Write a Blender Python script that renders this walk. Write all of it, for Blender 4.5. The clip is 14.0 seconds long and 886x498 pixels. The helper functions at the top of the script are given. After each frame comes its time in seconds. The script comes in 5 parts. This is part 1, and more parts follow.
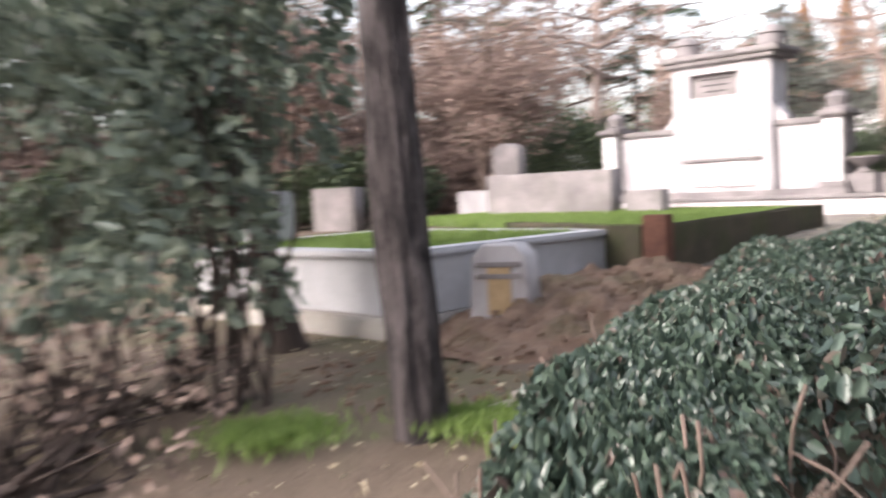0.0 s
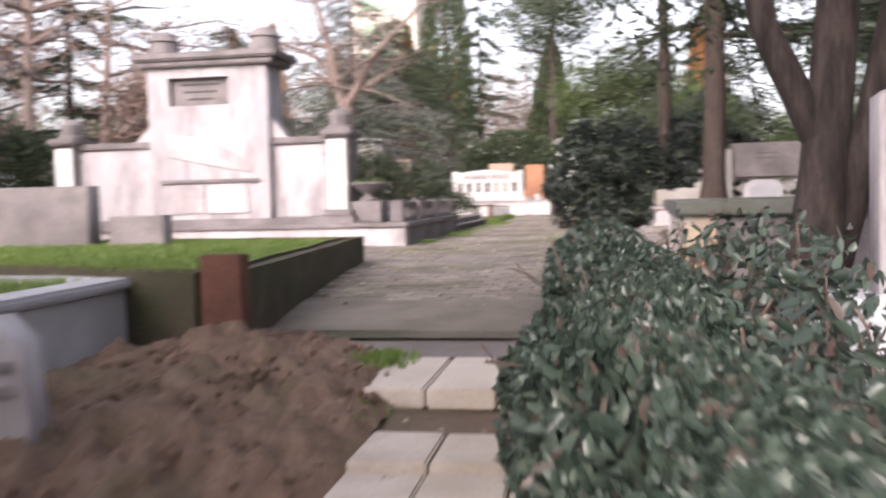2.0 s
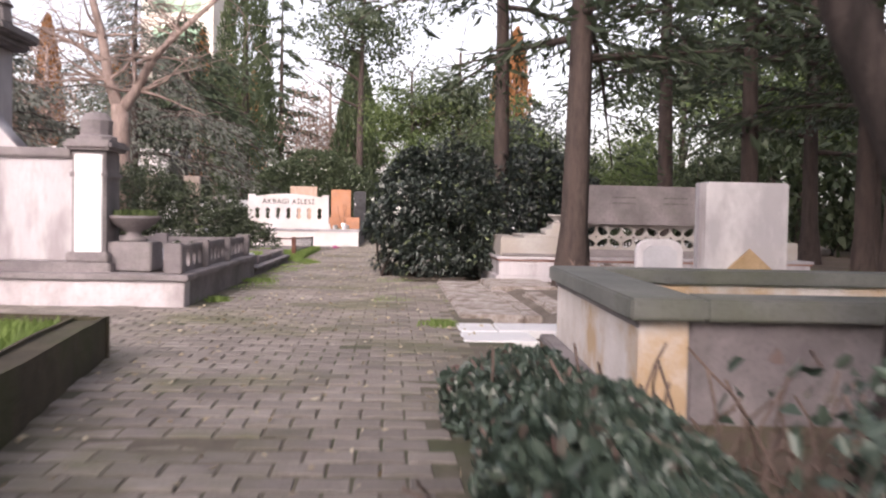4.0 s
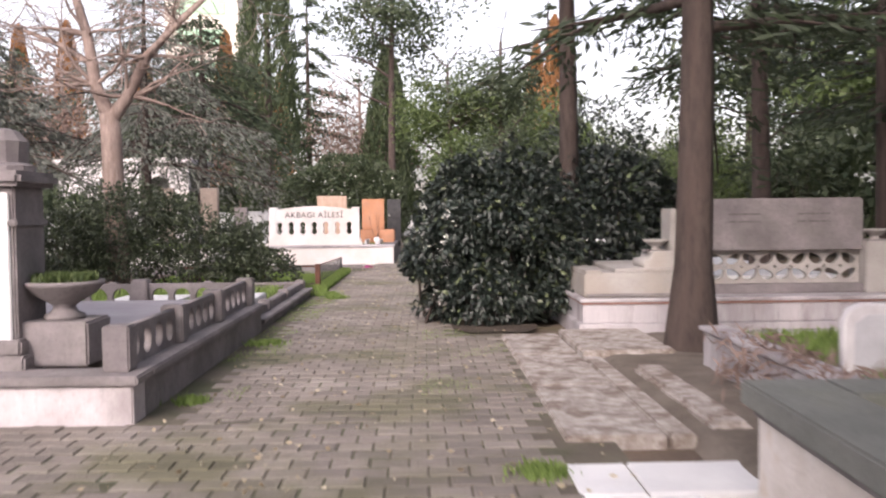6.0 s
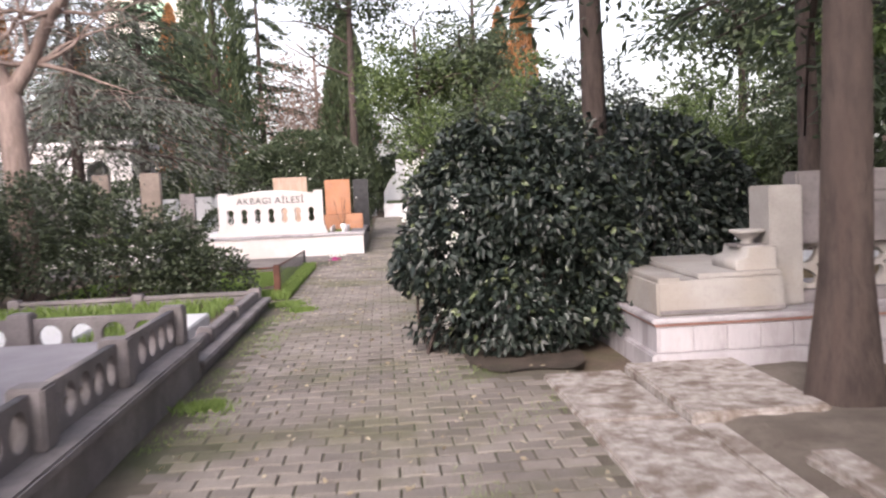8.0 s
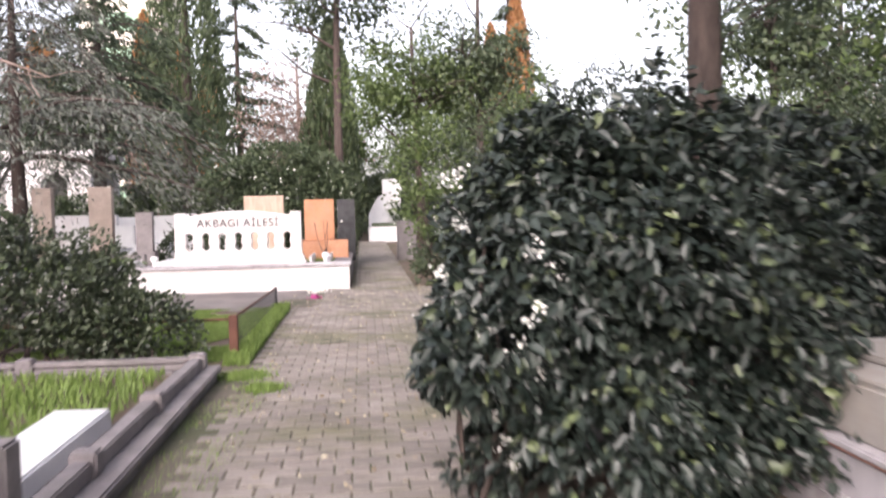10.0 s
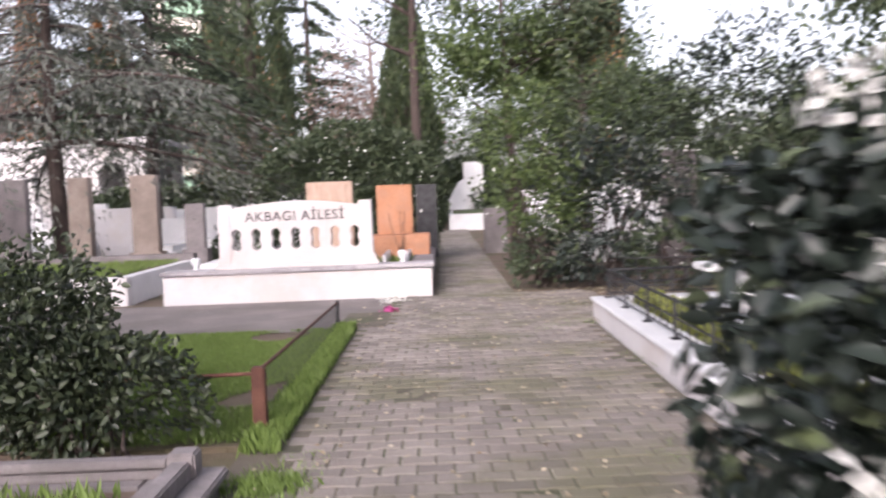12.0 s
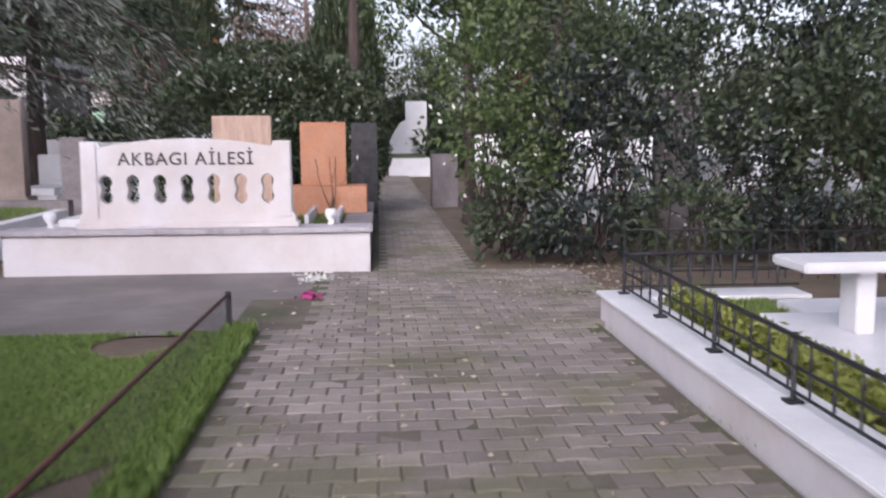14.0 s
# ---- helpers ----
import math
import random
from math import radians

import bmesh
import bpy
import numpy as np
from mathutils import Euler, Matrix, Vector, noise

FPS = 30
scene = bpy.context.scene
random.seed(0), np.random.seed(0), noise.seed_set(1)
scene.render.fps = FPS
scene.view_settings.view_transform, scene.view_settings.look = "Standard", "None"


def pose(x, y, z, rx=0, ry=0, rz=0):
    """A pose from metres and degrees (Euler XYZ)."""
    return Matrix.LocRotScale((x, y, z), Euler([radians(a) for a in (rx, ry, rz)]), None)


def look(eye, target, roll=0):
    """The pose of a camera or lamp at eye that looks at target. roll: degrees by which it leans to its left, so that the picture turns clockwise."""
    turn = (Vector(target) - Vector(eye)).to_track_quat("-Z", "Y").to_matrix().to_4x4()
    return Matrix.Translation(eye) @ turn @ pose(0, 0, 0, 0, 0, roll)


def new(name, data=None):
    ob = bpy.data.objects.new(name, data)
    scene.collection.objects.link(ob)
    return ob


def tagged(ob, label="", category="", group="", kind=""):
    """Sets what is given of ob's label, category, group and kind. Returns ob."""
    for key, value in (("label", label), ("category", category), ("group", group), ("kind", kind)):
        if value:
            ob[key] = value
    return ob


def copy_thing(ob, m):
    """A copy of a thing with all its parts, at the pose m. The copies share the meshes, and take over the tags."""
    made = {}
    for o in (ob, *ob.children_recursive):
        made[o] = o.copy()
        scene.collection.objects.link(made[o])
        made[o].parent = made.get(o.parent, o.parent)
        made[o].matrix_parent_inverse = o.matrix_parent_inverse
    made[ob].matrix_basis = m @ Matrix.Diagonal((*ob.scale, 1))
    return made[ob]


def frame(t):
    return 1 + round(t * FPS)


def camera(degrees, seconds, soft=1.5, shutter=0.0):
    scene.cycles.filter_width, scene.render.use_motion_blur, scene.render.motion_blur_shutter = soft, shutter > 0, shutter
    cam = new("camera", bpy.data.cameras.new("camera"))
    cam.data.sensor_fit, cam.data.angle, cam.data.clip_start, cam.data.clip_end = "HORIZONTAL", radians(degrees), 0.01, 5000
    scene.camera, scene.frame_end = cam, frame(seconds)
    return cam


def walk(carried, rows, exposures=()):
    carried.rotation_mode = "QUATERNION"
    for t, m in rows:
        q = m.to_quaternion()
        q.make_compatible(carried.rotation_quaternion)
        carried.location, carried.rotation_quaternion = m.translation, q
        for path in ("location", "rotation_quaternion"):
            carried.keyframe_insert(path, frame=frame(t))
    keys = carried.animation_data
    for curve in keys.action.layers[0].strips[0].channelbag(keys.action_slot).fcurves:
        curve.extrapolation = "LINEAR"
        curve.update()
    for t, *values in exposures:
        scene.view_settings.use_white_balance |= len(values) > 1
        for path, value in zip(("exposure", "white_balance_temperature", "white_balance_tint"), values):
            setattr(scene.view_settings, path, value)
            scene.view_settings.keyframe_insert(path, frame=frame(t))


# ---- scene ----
cam = camera(52.3, 14.0, 2.1, 0.8)
PATH = [
    (0, (3.344, -3.523, 0.658), (1.925, -2.119, 0.528), -2.7),
    (0.5, (2.528, -3.043, 0.588), (1.381, -1.409, 0.483), -2.6),
    (1, (2.025, -2.721, 0.608), (1.119, -0.942, 0.494), -1.2),
    (1.5, (1.589, -2.278, 0.628), (1.041, -0.358, 0.523), -0.4),
    (2, (1.258, -1.481, 0.642), (0.921, 0.487, 0.528), -1.4),
    (2.5, (1.014, -0.872, 0.683), (0.922, 1.125, 0.642), -1.6),
    (5, (0.674, 3.046, 1.09), (0.815, 5.039, 1.001), 1.1),
    (5.5, (0.636, 3.752, 1.165), (0.71, 5.75, 1.093), -1.4),
    (6, (0.59, 4.489, 1.308), (0.631, 6.487, 1.226), -0.6),
    (6.5, (0.485, 5.125, 1.378), (0.466, 7.122, 1.289), -2.1),
    (7, (0.4, 5.856, 1.4), (0.427, 7.852, 1.277), -2.9),
    (9.5, (0.15, 9.753, 1.47), (0.355, 11.737, 1.326), -1.0),
    (10, (0.098, 10.676, 1.473), (0.271, 12.667, 1.38), -1.3),
    (10.5, (0.032, 11.528, 1.477), (0.217, 13.519, 1.45), -0.9),
    (11, (0.012, 12.389, 1.482), (0.207, 14.379, 1.468), -1.5),
    (11.5, (-0.025, 13.177, 1.469), (0.125, 15.17, 1.406), -1.8),
    (12, (-0.017, 14.043, 1.494), (-0.017, 16.039, 1.373), -2.3),
    (12.5, (-0.077, 14.8, 1.513), (-0.184, 16.793, 1.385), -1.9),
    (13, (-0.122, 15.641, 1.512), (-0.326, 17.627, 1.403), -0.9),
    (13.5, (-0.171, 16.475, 1.456), (-0.097, 18.467, 1.283), 0.1),
    (14, (-0.08, 17.287, 1.503), (0.059, 19.266, 1.253), -0.4),
]
walk(cam, [(t, look(eye, target, roll)) for t, eye, target, roll in PATH],
     [(0, 1.95, 6550, 14), (2.5, 1.28, 6650, 22), (5, 1.2, 6750, 23), (7, 1.2, 6650, 19), (9.5, 1.54, 6550, 20), (11.5, 1.42, 6450, 21), (12.5, 0.98, 6250, 22), (14, 0.73, 5950, 22)])

# ---- light ----
world = bpy.data.worlds.new("sky")
scene.world = world
world.use_nodes = True
wn = world.node_tree.nodes
sky = wn.new("ShaderNodeTexSky")
sky.sky_type = "NISHITA"
sky.sun_disc = False
sky.sun_elevation, sky.sun_rotation = radians(28), radians(200)
sky.air_density, sky.dust_density, sky.ozone_density = 1.0, 4.0, 0.6
haze = wn.new("ShaderNodeHueSaturation")
haze.inputs["Saturation"].default_value, haze.inputs["Value"].default_value = 0.4, 1.1
world.node_tree.links.new(sky.outputs[0], haze.inputs["Color"])
world.node_tree.links.new(haze.outputs[0], wn["Background"].inputs[0])
wn["Background"].inputs[1].default_value = 0.15
sun = new("sun", bpy.data.lights.new("sun", "SUN"))
sun.data.energy, sun.data.angle, sun.data.color = 0.5, radians(30), (1.0, 0.93, 0.84)
sun.matrix_world = look((0, 0, 0), (0.35, 0.75, -0.62))

# ---- materials ----


def rgb(c):
    return (c[0], c[1], c[2], 1.0)


def mat(name, a, b, scale=3.0, fine=40.0, rough=0.8, bump=0.3, stain=None, amount=0.5, stain_scale=1.2, per_piece=0.0,
        stretch=(1, 1, 1), metal=0.0, spec=0.4, detail_mix=0.35):
    """Two colours mixed by a broad noise, a fine grain, and stains with a shape of their own."""
    m = bpy.data.materials.new(name)
    m.use_nodes = True
    n, k = m.node_tree.nodes, m.node_tree.links.new
    p = n["Principled BSDF"]
    geo = n.new("ShaderNodeNewGeometry")
    mp = n.new("ShaderNodeMapping")
    mp.inputs["Scale"].default_value = stretch
    k(geo.outputs["Position"], mp.inputs["Vector"])

    def noise_node(s, d=6.0):
        t = n.new("ShaderNodeTexNoise")
        t.inputs["Scale"].default_value, t.inputs["Detail"].default_value = s, d
        t.inputs["Roughness"].default_value = 0.62
        k(mp.outputs[0], t.inputs["Vector"])
        return t

    def ramp(src, lo, hi):
        r = n.new("ShaderNodeMapRange")
        r.inputs[1].default_value, r.inputs[2].default_value = lo, hi
        k(src, r.inputs[0])
        return r.outputs[0]

    def mix(fac, x, y, blend="MIX"):
        q = n.new("ShaderNodeMix")
        q.data_type, q.blend_type = "RGBA", blend
        for sock, v in ((q.inputs[0], fac), (q.inputs[6], x), (q.inputs[7], y)):
            if isinstance(v, (int, float)):
                sock.default_value = v
            elif isinstance(v, tuple):
                sock.default_value = v
            else:
                k(v, sock)
        return q.outputs[2]

    broad, grain = noise_node(scale), noise_node(fine, 8.0)
    col = mix(ramp(broad.outputs[0], 0.35, 0.65), rgb(a), rgb(b))
    dark = tuple(0.55 * v for v in a)
    f = n.new("ShaderNodeMath")
    f.operation = "MULTIPLY"
    f.inputs[1].default_value = detail_mix
    k(ramp(grain.outputs[0], 0.5, 0.7), f.inputs[0])
    col = mix(f.outputs[0], col, rgb(dark))
    if stain:
        st = noise_node(stain_scale, 10.0)
        f2 = n.new("ShaderNodeMath")
        f2.operation = "MULTIPLY"
        f2.inputs[1].default_value = amount
        k(ramp(st.outputs[0], 0.48, 0.62), f2.inputs[0])
        col = mix(f2.outputs[0], col, rgb(stain))
    if per_piece:
        info = n.new("ShaderNodeObjectInfo")
        isl = geo.outputs["Random Per Island"]
        add = n.new("ShaderNodeMath")
        add.operation = "ADD"
        k(info.outputs["Random"], add.inputs[0])
        k(isl, add.inputs[1])
        fr = n.new("ShaderNodeMath")
        fr.operation = "FRACT"
        k(add.outputs[0], fr.inputs[0])
        v = n.new("ShaderNodeMapRange")
        v.inputs[3].default_value, v.inputs[4].default_value = 1 - per_piece, 1 + per_piece
        k(fr.outputs[0], v.inputs[0])
        hsv = n.new("ShaderNodeHueSaturation")
        k(v.outputs[0], hsv.inputs["Value"])
        k(col, hsv.inputs["Color"])
        col = hsv.outputs[0]
    k(col, p.inputs["Base Color"])
    r = n.new("ShaderNodeMapRange")
    r.inputs[3].default_value, r.inputs[4].default_value = max(0.05, rough - 0.12), min(1, rough + 0.12)
    k(grain.outputs[0], r.inputs[0])
    k(r.outputs[0], p.inputs["Roughness"])
    p.inputs["Metallic"].default_value = metal
    p.inputs["Specular IOR Level"].default_value = spec
    if bump:
        bp = n.new("ShaderNodeBump")
        bp.inputs["Strength"].default_value, bp.inputs["Distance"].default_value = bump, 0.02
        k(grain.outputs[0], bp.inputs["Height"])
        k(bp.outputs[0], p.inputs["Normal"])
    return m


def leaf_mat(name, a, b, rough=0.45, through_light=0.25, dry=None, dry_part=0.06):
    """Leaves that differ one from another; some of them dry."""
    m = bpy.data.materials.new(name)
    m.use_nodes = True
    n, k = m.node_tree.nodes, m.node_tree.links.new
    p, out = n["Principled BSDF"], n["Material Output"]
    geo = n.new("ShaderNodeNewGeometry")
    cr = n.new("ShaderNodeValToRGB")
    e = cr.color_ramp.elements
    e[0].color, e[1].color = rgb(a), rgb(b)
    e[1].position = 0.9
    if dry:
        d = e.new(1.0 - dry_part)
        d.color = rgb(b)
        e[len(e) - 1].position = 1.0
        e[len(e) - 1].color = rgb(dry)
    k(geo.outputs["Random Per Island"], cr.inputs[0])
    k(cr.outputs[0], p.inputs["Base Color"])
    p.inputs["Roughness"].default_value = rough
    tr = n.new("ShaderNodeBsdfTranslucent")
    k(cr.outputs[0], tr.inputs[0])
    ms = n.new("ShaderNodeMixShader")
    ms.inputs[0].default_value = through_light
    k(p.outputs[0], ms.inputs[1])
    k(tr.outputs[0], ms.inputs[2])
    k(ms.outputs[0], out.inputs[0])
    return m


SOIL = mat("soil", (0.115, 0.085, 0.065), (0.17, 0.125, 0.095), 1.6, 30, 0.95, 0.9, (0.07, 0.085, 0.03), 0.5, 0.7)
DAMP = mat("damp_soil", (0.06, 0.045, 0.036), (0.1, 0.075, 0.06), 4, 40, 0.95, 1.0, (0.035, 0.03, 0.022), 0.6, 3.0)
MOUND = mat("turned_soil", (0.15, 0.095, 0.07), (0.24, 0.165, 0.125), 6, 38, 0.95, 1.0, (0.08, 0.1, 0.04), 0.35, 2.0)
PAVER = mat("concrete_paver", (0.19, 0.165, 0.147), (0.27, 0.238, 0.215), 1.4, 60, 0.8, 0.5, (0.12, 0.118, 0.06), 0.7, 0.75, per_piece=0.2)
DUST = mat("trodden_dust", (0.17, 0.15, 0.125), (0.24, 0.212, 0.178), 1.8, 60, 0.95, 0.6, (0.12, 0.1, 0.08), 0.5, 2.2)
BANK = mat("dry_grey_soil", (0.13, 0.108, 0.09), (0.19, 0.16, 0.136), 3.0, 40, 0.95, 1.0, (0.09, 0.07, 0.056), 0.5, 2.0)
JOINT = mat("joint_sand", (0.1, 0.085, 0.068), (0.15, 0.13, 0.1), 2.5, 60, 0.95, 0.6, (0.05, 0.07, 0.025), 0.6, 1.1)
ASPHALT = mat("old_asphalt", (0.17, 0.15, 0.145), (0.24, 0.21, 0.2), 1.2, 90, 0.85, 0.5, (0.1, 0.085, 0.07), 0.4, 0.8)
MARBLE = mat("white_marble", (0.66, 0.66, 0.68), (0.76, 0.76, 0.77), 1.6, 25, 0.4, 0.05, (0.55, 0.55, 0.57), 0.35, 1.3, detail_mix=0.1)
WHITEWASH = mat("white_painted_plaster", (0.58, 0.56, 0.58), (0.66, 0.64, 0.65), 1.2, 30, 0.75, 0.2, (0.5, 0.41, 0.34), 0.35, 0.9, detail_mix=0.08)
OLDWHITE = mat("weathered_white_marble", (0.37, 0.35, 0.372), (0.48, 0.455, 0.475), 1.3, 20, 0.6, 0.2, (0.25, 0.222, 0.23), 0.75, 2.0, detail_mix=0.2, stretch=(1.6, 1.6, 0.45))
GREY = mat("weathered_grey_stone", (0.165, 0.147, 0.154), (0.265, 0.238, 0.243), 2.2, 35, 0.85, 0.45, (0.13, 0.12, 0.115), 0.6, 1.5)
DULLSHADE = mat("dull_shaded_marble", (0.4, 0.4, 0.43), (0.5, 0.5, 0.53), 1.6, 25, 0.5, 0.1, (0.33, 0.32, 0.33), 0.5, 1.3, detail_mix=0.15)
PILLAR = mat("brownish_pillar_stone", (0.23, 0.185, 0.16), (0.32, 0.265, 0.235), 2.2, 35, 0.85, 0.4, (0.18, 0.14, 0.12), 0.5, 1.6)
GREYDARK = mat("worn_cut_letters", (0.1, 0.09, 0.09), (0.16, 0.145, 0.145), 20, 60, 0.85, 0.2)
STELE = mat("grey_veined_marble", (0.5, 0.48, 0.5), (0.62, 0.6, 0.61), 1.8, 25, 0.45, 0.1, (0.36, 0.34, 0.36), 0.7, 1.6, detail_mix=0.1, stretch=(1.6, 1.6, 0.8))
GREYWHITE = mat("streaked_plaster", (0.42, 0.385, 0.4), (0.62, 0.58, 0.6), 2.2, 25, 0.8, 0.3, (0.24, 0.21, 0.21), 0.7, 1.4, stretch=(1, 1, 0.6))
DARKCAP = mat("dark_grey_cap_stone", (0.13, 0.137, 0.128), (0.195, 0.2, 0.188), 1.6, 45, 0.7, 0.3, (0.1, 0.11, 0.06), 0.4, 1.2)
FLAKED = mat("flaking_plaster", (0.55, 0.5, 0.46), (0.68, 0.64, 0.62), 2.5, 30, 0.85, 0.5, (0.48, 0.33, 0.18), 0.85, 1.9, detail_mix=0.2)
CREAM = mat("cream_limestone", (0.3, 0.28, 0.268), (0.39, 0.37, 0.355), 2.0, 40, 0.75, 0.25, (0.32, 0.27, 0.22), 0.4, 1.6, detail_mix=0.2)
SLABSTONE = mat("mottled_stone_slab", (0.26, 0.22, 0.19), (0.52, 0.48, 0.46), 12.0, 60, 0.85, 0.7, (0.15, 0.11, 0.085), 0.85, 4.5)
PALEPATH = mat("pale_paving_slab", (0.5, 0.44, 0.38), (0.6, 0.54, 0.48), 2.5, 50, 0.8, 0.3, (0.36, 0.29, 0.22), 0.5, 1.5, per_piece=0.06)
REDLINE = mat("red_stone_band", (0.3, 0.15, 0.12), (0.4, 0.22, 0.18), 4, 40, 0.7, 0.2)
TERRA = mat("terracotta_stone", (0.4, 0.185, 0.1), (0.48, 0.24, 0.145), 3.0, 25, 0.75, 0.3, (0.36, 0.2, 0.14), 0.5, 4)
PINK = mat("pinkish_travertine", (0.4, 0.28, 0.22), (0.5, 0.37, 0.3), 4.0, 25, 0.75, 0.3, (0.3, 0.2, 0.15), 0.5, 3, stretch=(4, 4, 0.7))
OCHRE = mat("ochre_stone", (0.36, 0.25, 0.14), (0.46, 0.33, 0.2), 6, 40, 0.85, 0.4)
RUST = mat("rusted_iron", (0.085, 0.035, 0.025), (0.15, 0.065, 0.045), 6, 60, 0.8, 0.4)
IRON = mat("black_iron", (0.03, 0.03, 0.033), (0.06, 0.06, 0.065), 8, 80, 0.5, 0.2, metal=0.5)
MOSSCURB = mat("mossy_dark_stone", (0.05, 0.042, 0.03), (0.09, 0.075, 0.05), 3, 35, 0.95, 0.8, (0.05, 0.06, 0.022), 0.6, 2)
BARK = mat("furrowed_bark", (0.016, 0.013, 0.014), (0.09, 0.074, 0.075), 7, 34, 0.95, 1.0, (0.15, 0.126, 0.128), 0.6, 3.6, stretch=(2.0, 2.0, 0.7))
BARKD = mat("dark_bark", (0.022, 0.017, 0.016), (0.06, 0.046, 0.043), 6, 26, 0.95, 1.0, (0.085, 0.065, 0.06), 0.5, 3.0, stretch=(2.2, 2.2, 0.5))
BARKB = mat("brown_bark", (0.045, 0.033, 0.03), (0.088, 0.066, 0.058), 6, 26, 0.95, 0.9, (0.06, 0.04, 0.035), 0.5, 3.0, stretch=(2.2, 2.2, 0.5))
BARKL = mat("pale_bark", (0.2, 0.15, 0.133), (0.31, 0.24, 0.215), 5, 26, 0.9, 0.7, (0.17, 0.12, 0.1), 0.5, 3.0, stretch=(2.2, 2.2, 0.6))
TWIG = mat("twig", (0.11, 0.08, 0.065), (0.18, 0.13, 0.11), 8, 40, 0.9, 0.3)
LETTER = mat("dark_letter_paint", (0.05, 0.045, 0.05), (0.1, 0.09, 0.095), 20, 60, 0.7, 0.0)
PURPLE = mat("violet_grey_slab", (0.26, 0.24, 0.265), (0.33, 0.31, 0.335), 2.0, 50, 0.6, 0.2, (0.2, 0.18, 0.19), 0.4, 1.2)
GREENGLASS = mat("green_cladding", (0.25, 0.42, 0.3), (0.32, 0.5, 0.36), 1, 10, 0.5, 0.0)
CONCRETE = mat("pale_render", (0.6, 0.56, 0.5), (0.68, 0.64, 0.58), 0.4, 8, 0.85, 0.1)
L_BUSH = leaf_mat("dark_glossy_leaf", (0.01, 0.017, 0.014), (0.036, 0.048, 0.04), 0.4, 0.04, (0.12, 0.15, 0.07), 0.04)
L_OLIVE = leaf_mat("olive_green_leaf", (0.018, 0.028, 0.016), (0.062, 0.08, 0.043), 0.42, 0.1)
L_TALL = leaf_mat("pale_backed_leaf", (0.09, 0.12, 0.098), (0.21, 0.25, 0.19), 0.36, 0.35)
L_HEDGE = leaf_mat("hedge_leaf", (0.038, 0.06, 0.047), (0.092, 0.128, 0.098), 0.28, 0.15, (0.15, 0.1, 0.09), 0.07)
L_SHRUB = leaf_mat("shrub_leaf", (0.03, 0.048, 0.025), (0.08, 0.105, 0.053), 0.56, 0.2)
L_PINE = leaf_mat("pine_needles", (0.025, 0.04, 0.022), (0.06, 0.085, 0.045), 0.6, 0.2)
L_CEDAR = leaf_mat("cedar_needles", (0.085, 0.092, 0.08), (0.17, 0.182, 0.157), 0.6, 0.2)
L_LIGHT = leaf_mat("light_green_leaf", (0.055, 0.09, 0.03), (0.13, 0.175, 0.062), 0.5, 0.4)
L_CYP = leaf_mat("cypress_scale", (0.03, 0.05, 0.022), (0.07, 0.095, 0.04), 0.65, 0.15)
L_SUNLIT = leaf_mat("sunlit_orange_foliage", (0.22, 0.1, 0.04), (0.42, 0.21, 0.09), 0.6, 0.35)
L_TWIGGY = leaf_mat("dry_brown_twigs", (0.17, 0.12, 0.1), (0.31, 0.225, 0.195), 0.8, 0.2)
L_GRASS = leaf_mat("grass_blade", (0.12, 0.185, 0.045), (0.23, 0.33, 0.09), 0.55, 0.35)
L_YELLOW = leaf_mat("yellow_green_leaf", (0.14, 0.17, 0.03), (0.28, 0.3, 0.07), 0.5, 0.3)
L_FLOWER = leaf_mat("white_petal", (0.7, 0.7, 0.66), (0.8, 0.8, 0.78), 0.5, 0.3)
L_FALLEN = leaf_mat("fallen_leaf", (0.2, 0.15, 0.09), (0.48, 0.42, 0.31), 0.7, 0.1)
L_PINKF = leaf_mat("magenta_petal", (0.4, 0.06, 0.2), (0.55, 0.1, 0.3), 0.6, 0.2)

# ---- building helpers ----
OFFSET = {}
rng = np.random.default_rng(7)


def G(y):
    """Height of the ground, which climbs to the level path."""
    return float(np.interp(y, (-60, -3.5, -1.0, 0.66, 2.6, 4.2, 6.2), (-0.8, -0.6, -0.46, -0.35, -0.2, -0.07, 0.0)))


def thing(name, at, label, category, group="", kind=""):
    ob = new(name)
    ob.location = at
    ob.empty_display_size = 0.1
    OFFSET[ob] = Vector(at)
    return tagged(ob, label, category, group, kind)


def mesh_of(name, bm, material, smooth=False):
    me = bpy.data.meshes.new(name)
    bm.to_mesh(me)
    bm.free()
    me.materials.append(material)
    if smooth:
        me.polygons.foreach_set("use_smooth", [True] * len(me.polygons))
    return me


def part(name, bm, material, parent, label="", smooth=False):
    off = OFFSET[parent]
    bm.transform(Matrix.Translation(-off))
    ob = new(name, mesh_of(name, bm, material, smooth))
    ob.parent = parent
    OFFSET[ob] = off
    return tagged(ob, label)


def mesh_part(name, me, parent, label="", kind=""):
    off = OFFSET[parent]
    me.transform(Matrix.Translation(-off))
    ob = new(name, me)
    ob.parent = parent
    OFFSET[ob] = off
    return tagged(ob, label, kind=kind)


def solid(name, bm, material, label, category, kind="", group="", smooth=False):
    ob = new(name, mesh_of(name, bm, material, smooth))
    OFFSET[ob] = Vector((0, 0, 0))
    return tagged(ob, label, category, group, kind)


def box(x0, x1, y0, y1, z0, z1, bevel=0.012, bm=None, worn=0.0):
    b = bmesh.new()
    bmesh.ops.create_cube(b, size=1)
    for v in b.verts:
        v.co = Vector(((x0 + x1) / 2 + v.co.x * (x1 - x0), (y0 + y1) / 2 + v.co.y * (y1 - y0), (z0 + z1) / 2 + v.co.z * (z1 - z0)))
    if bevel:
